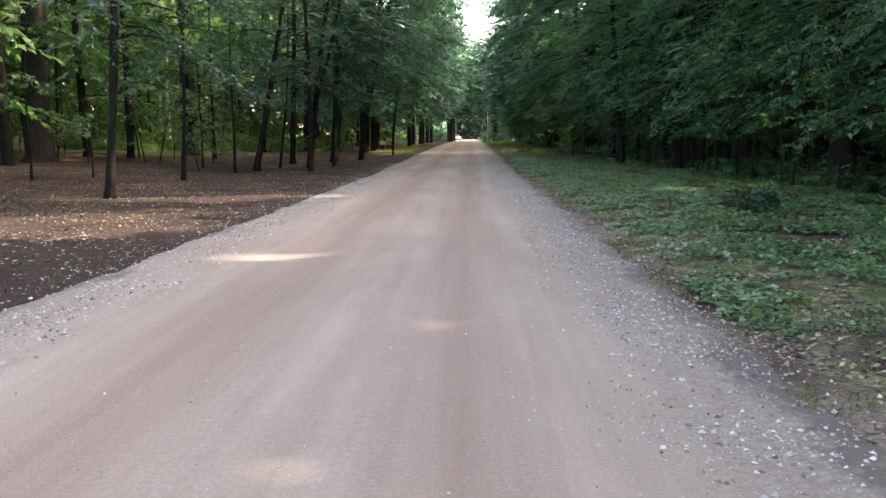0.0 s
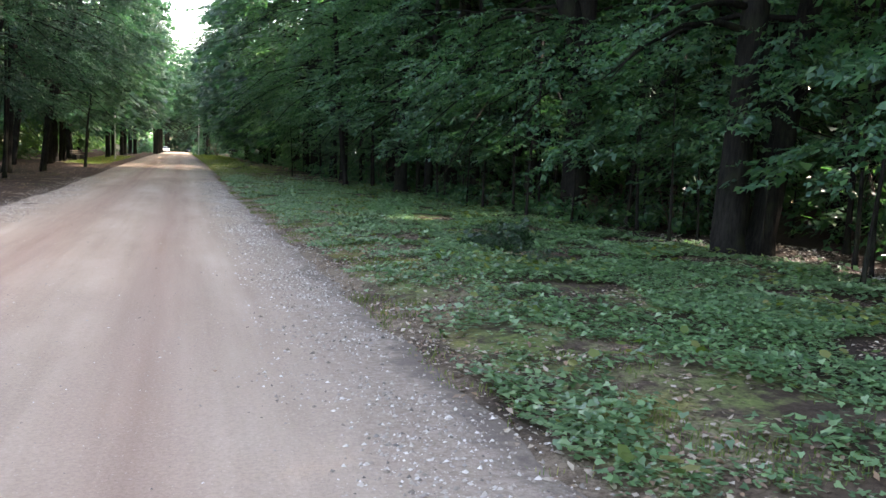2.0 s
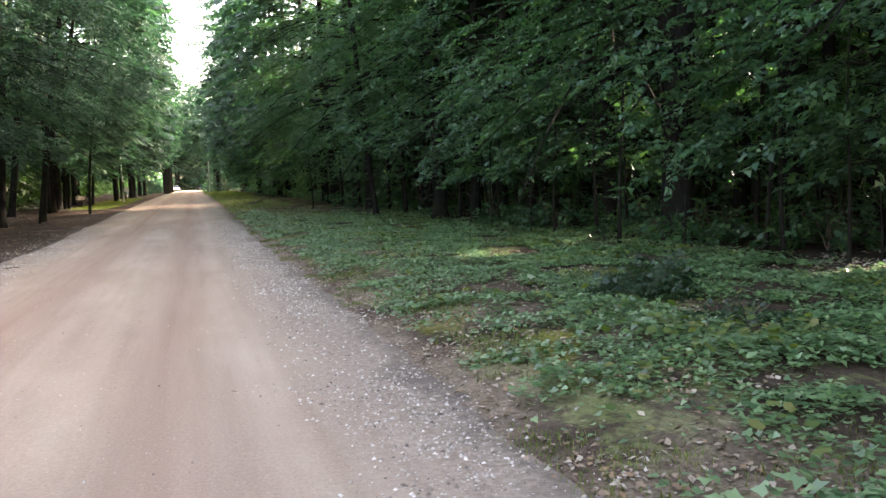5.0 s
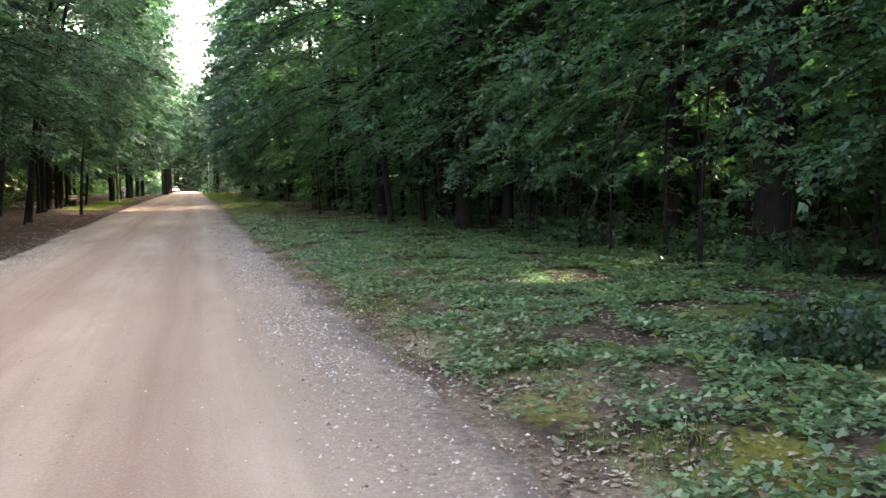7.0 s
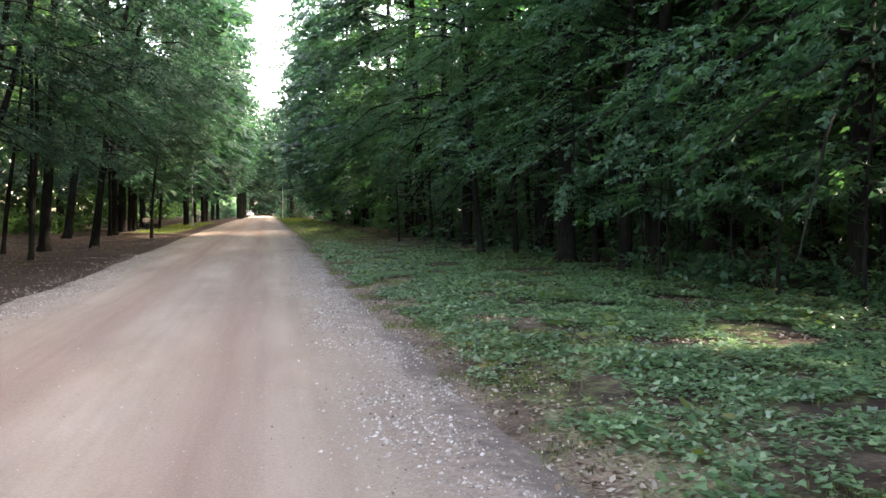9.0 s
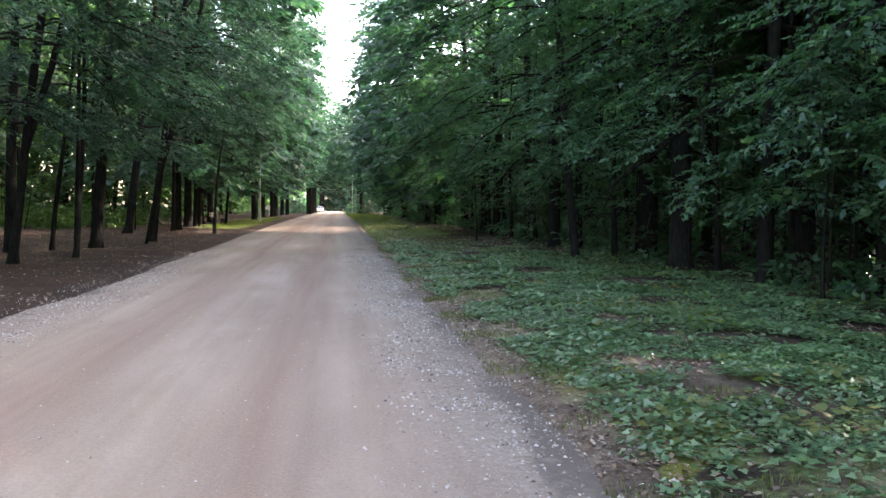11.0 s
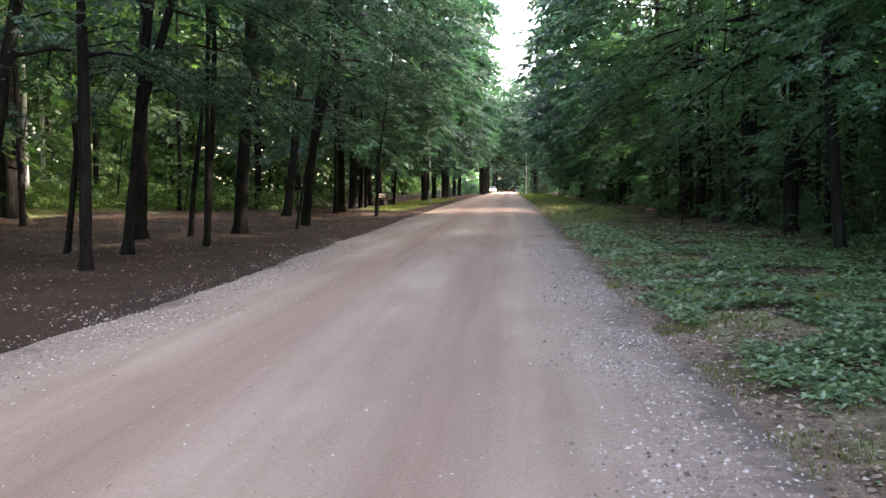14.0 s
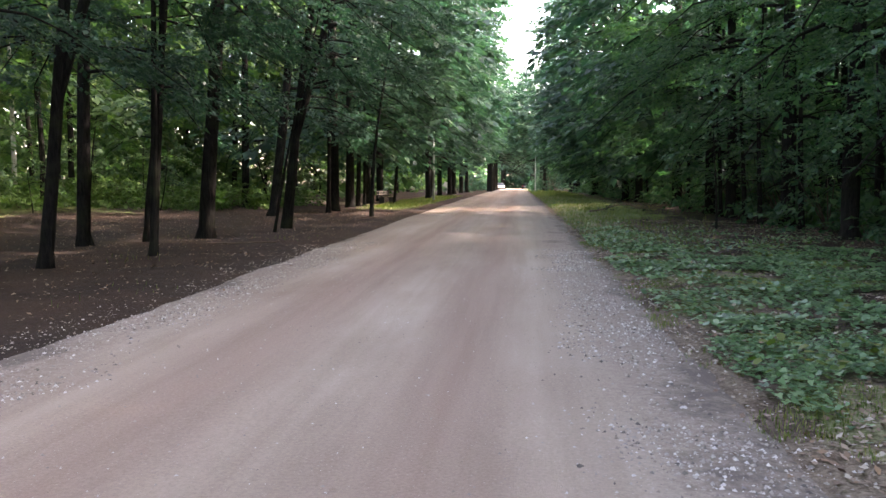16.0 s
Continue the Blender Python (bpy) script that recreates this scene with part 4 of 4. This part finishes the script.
def lamp_post(x, y, high, material, label, arm):
    z = float(lie(x, y))
    ob = thing("lamp_post", (x, y, z), label, "lamp post")
    part("base", rod(bmesh.new(), (0, 0, -0.05), (0, 0, 0.9), 0.09, 0.085, 12), material, ob)
    part("pole", rod(bmesh.new(), (0, 0, 0.9), (0, 0, high), 0.075, 0.05, 12), material, ob, smooth=True)
    part("collar", rod(bmesh.new(), (0, 0, 0.88), (0, 0, 0.96), 0.097, 0.097, 12), material, ob)
    part("arm", rod(bmesh.new(), (0, 0, high - 0.06), (arm, 0, high + 0.12), 0.03, 0.025, 8), GALVANISED, ob)
    bm = box(bmesh.new(), (0.55, 0.2, 0.12), (arm * 1.2, 0, high + 0.13), 0.03)
    head = part("lamp_head", bm, GALVANISED, ob, "grey lamp head")
    part("lens", box(bmesh.new(), (0.4, 0.15, 0.03), (arm * 1.2, 0, high + 0.06), 0.008), WHITE_PAINT, head)


lamp_post(3.0, 153.0, 8.0, CONCRETE, "tall pale concrete lamp post on the grass verge", -0.8)
lamp_post(-5.8, 86.0, 4.6, CONCRETE, "pale grey lamp post on grass beside the road", 0.5)


def bench(x, y, turn):
    ob = thing("bench", (x, y, float(lie(x, y))), "weathered wooden park bench under the trees", "bench", turn=turn)
    for i in range(3):
        part("slat", box(bmesh.new(), (1.7, 0.12, 0.04), (0, -0.14 + 0.14 * i, 0.45), 0.006), BENCH_WOOD, ob)
    for i in range(2):
        part("back_slat", box(bmesh.new(), (1.7, 0.035, 0.12), (0, 0.26, 0.62 + 0.17 * i), 0.006), BENCH_WOOD, ob)
    for sx in (-0.65, 0.65):
        part("leg", box(bmesh.new(), (0.08, 0.38, 0.43), (sx, -0.02, 0.215), 0.01), DARK_PAINT, ob)
        part("back_support", box(bmesh.new(), (0.06, 0.05, 0.55), (sx, 0.225, 0.60), 0.008), DARK_PAINT, ob)


bench(-8.3, 79.6, 70)


def notice_board(x, y):
    ob = thing("sign_board", (x, y, float(lie(x, y))), "small white tilted sign board on a post", "sign", turn=12)
    part("post", rod(bmesh.new(), (0, 0, -0.05), (0, 0, 1.0), 0.04, 0.04, 8), GALVANISED, ob)
    part("board", box(bmesh.new(), (0.85, 0.03, 0.6), (0, -0.05, 1.05), 0.01, Matrix.Rotation(0.5, 4, "Y")), WHITE_PAINT, ob, "plain white board")


notice_board(-8.3, 126.0)


def car(x, y, paint, label, turn):
    ob = thing("parked_car", (x, y, float(rise(y)) + 0.02), label, "car", turn=turn)
    bm = bmesh.new()
    side = [(-2.1, 0.35), (-2.15, 0.75), (-1.9, 0.92), (1.0, 0.95), (2.0, 0.78), (2.1, 0.4)]
    verts = [[bm.verts.new((sx, px, pz)) for px, pz in side] for sx in (-0.86, 0.86)]
    bm.faces.new(verts[0]), bm.faces.new(verts[1][::-1])
    for i in range(len(side)):
        j = (i + 1) % len(side)
        bm.faces.new((verts[0][j], verts[0][i], verts[1][i], verts[1][j]))
    bmesh.ops.recalc_face_normals(bm, faces=bm.faces)
    bmesh.ops.bevel(bm, geom=list(bm.edges), offset=0.06, segments=2, affect="EDGES")
    body = part("body", bm, paint, ob, smooth=True)
    bm = bmesh.new()
    low, top = [(-1.85, 0.9), (1.05, 0.92)], [(-1.35, 1.45), (0.35, 1.47)]
    ring = [[bm.verts.new((sx * k, p[0], p[1])) for p, k in ((low[0], 0.80), (low[1], 0.80), (top[1], 0.62), (top[0], 0.62))] for sx in (-1, 1)]
    bm.faces.new(ring[0]), bm.faces.new(ring[1][::-1])
    for i in range(4):
        j = (i + 1) % 4
        bm.faces.new((ring[0][j], ring[0][i], ring[1][i], ring[1][j]))
    bmesh.ops.recalc_face_normals(bm, faces=bm.faces)
    part("window", bm, GLASS_DARK, ob, "dark tinted glazing")
    part("roof", box(bmesh.new(), (1.24, 1.7, 0.05), (0, -0.5, 1.48), 0.02), paint, ob)
    for sx in (-1, 1):
        for wy in (-1.3, 1.3):
            w = part("wheel", rod(bmesh.new(), (sx * 0.68, wy, 0.31), (sx * 0.89, wy, 0.31), 0.31, 0.31, 18), RUBBER, ob)
            part("rim", rod(bmesh.new(), (sx * 0.885, wy, 0.31), (sx * 0.90, wy, 0.31), 0.19, 0.17, 14), GALVANISED, w)
        part("tail_light", box(bmesh.new(), (0.26, 0.05, 0.16), (sx * 0.66, -2.13, 0.74), 0.01), RED_LENS, ob)
    part("number_plate", box(bmesh.new(), (0.5, 0.03, 0.11), (0, -2.16, 0.56), 0.005), WHITE_PAINT, ob)


car(-3.9, 232, WHITE_PAINT, "white parked car at the far end of the road", 4)
car(-5.2, 226, GALVANISED, "silver-grey parked car at the far end of the road", 6)
car(2.4, 262, DARK_PAINT, "dark parked car at the far end of the road", -3)
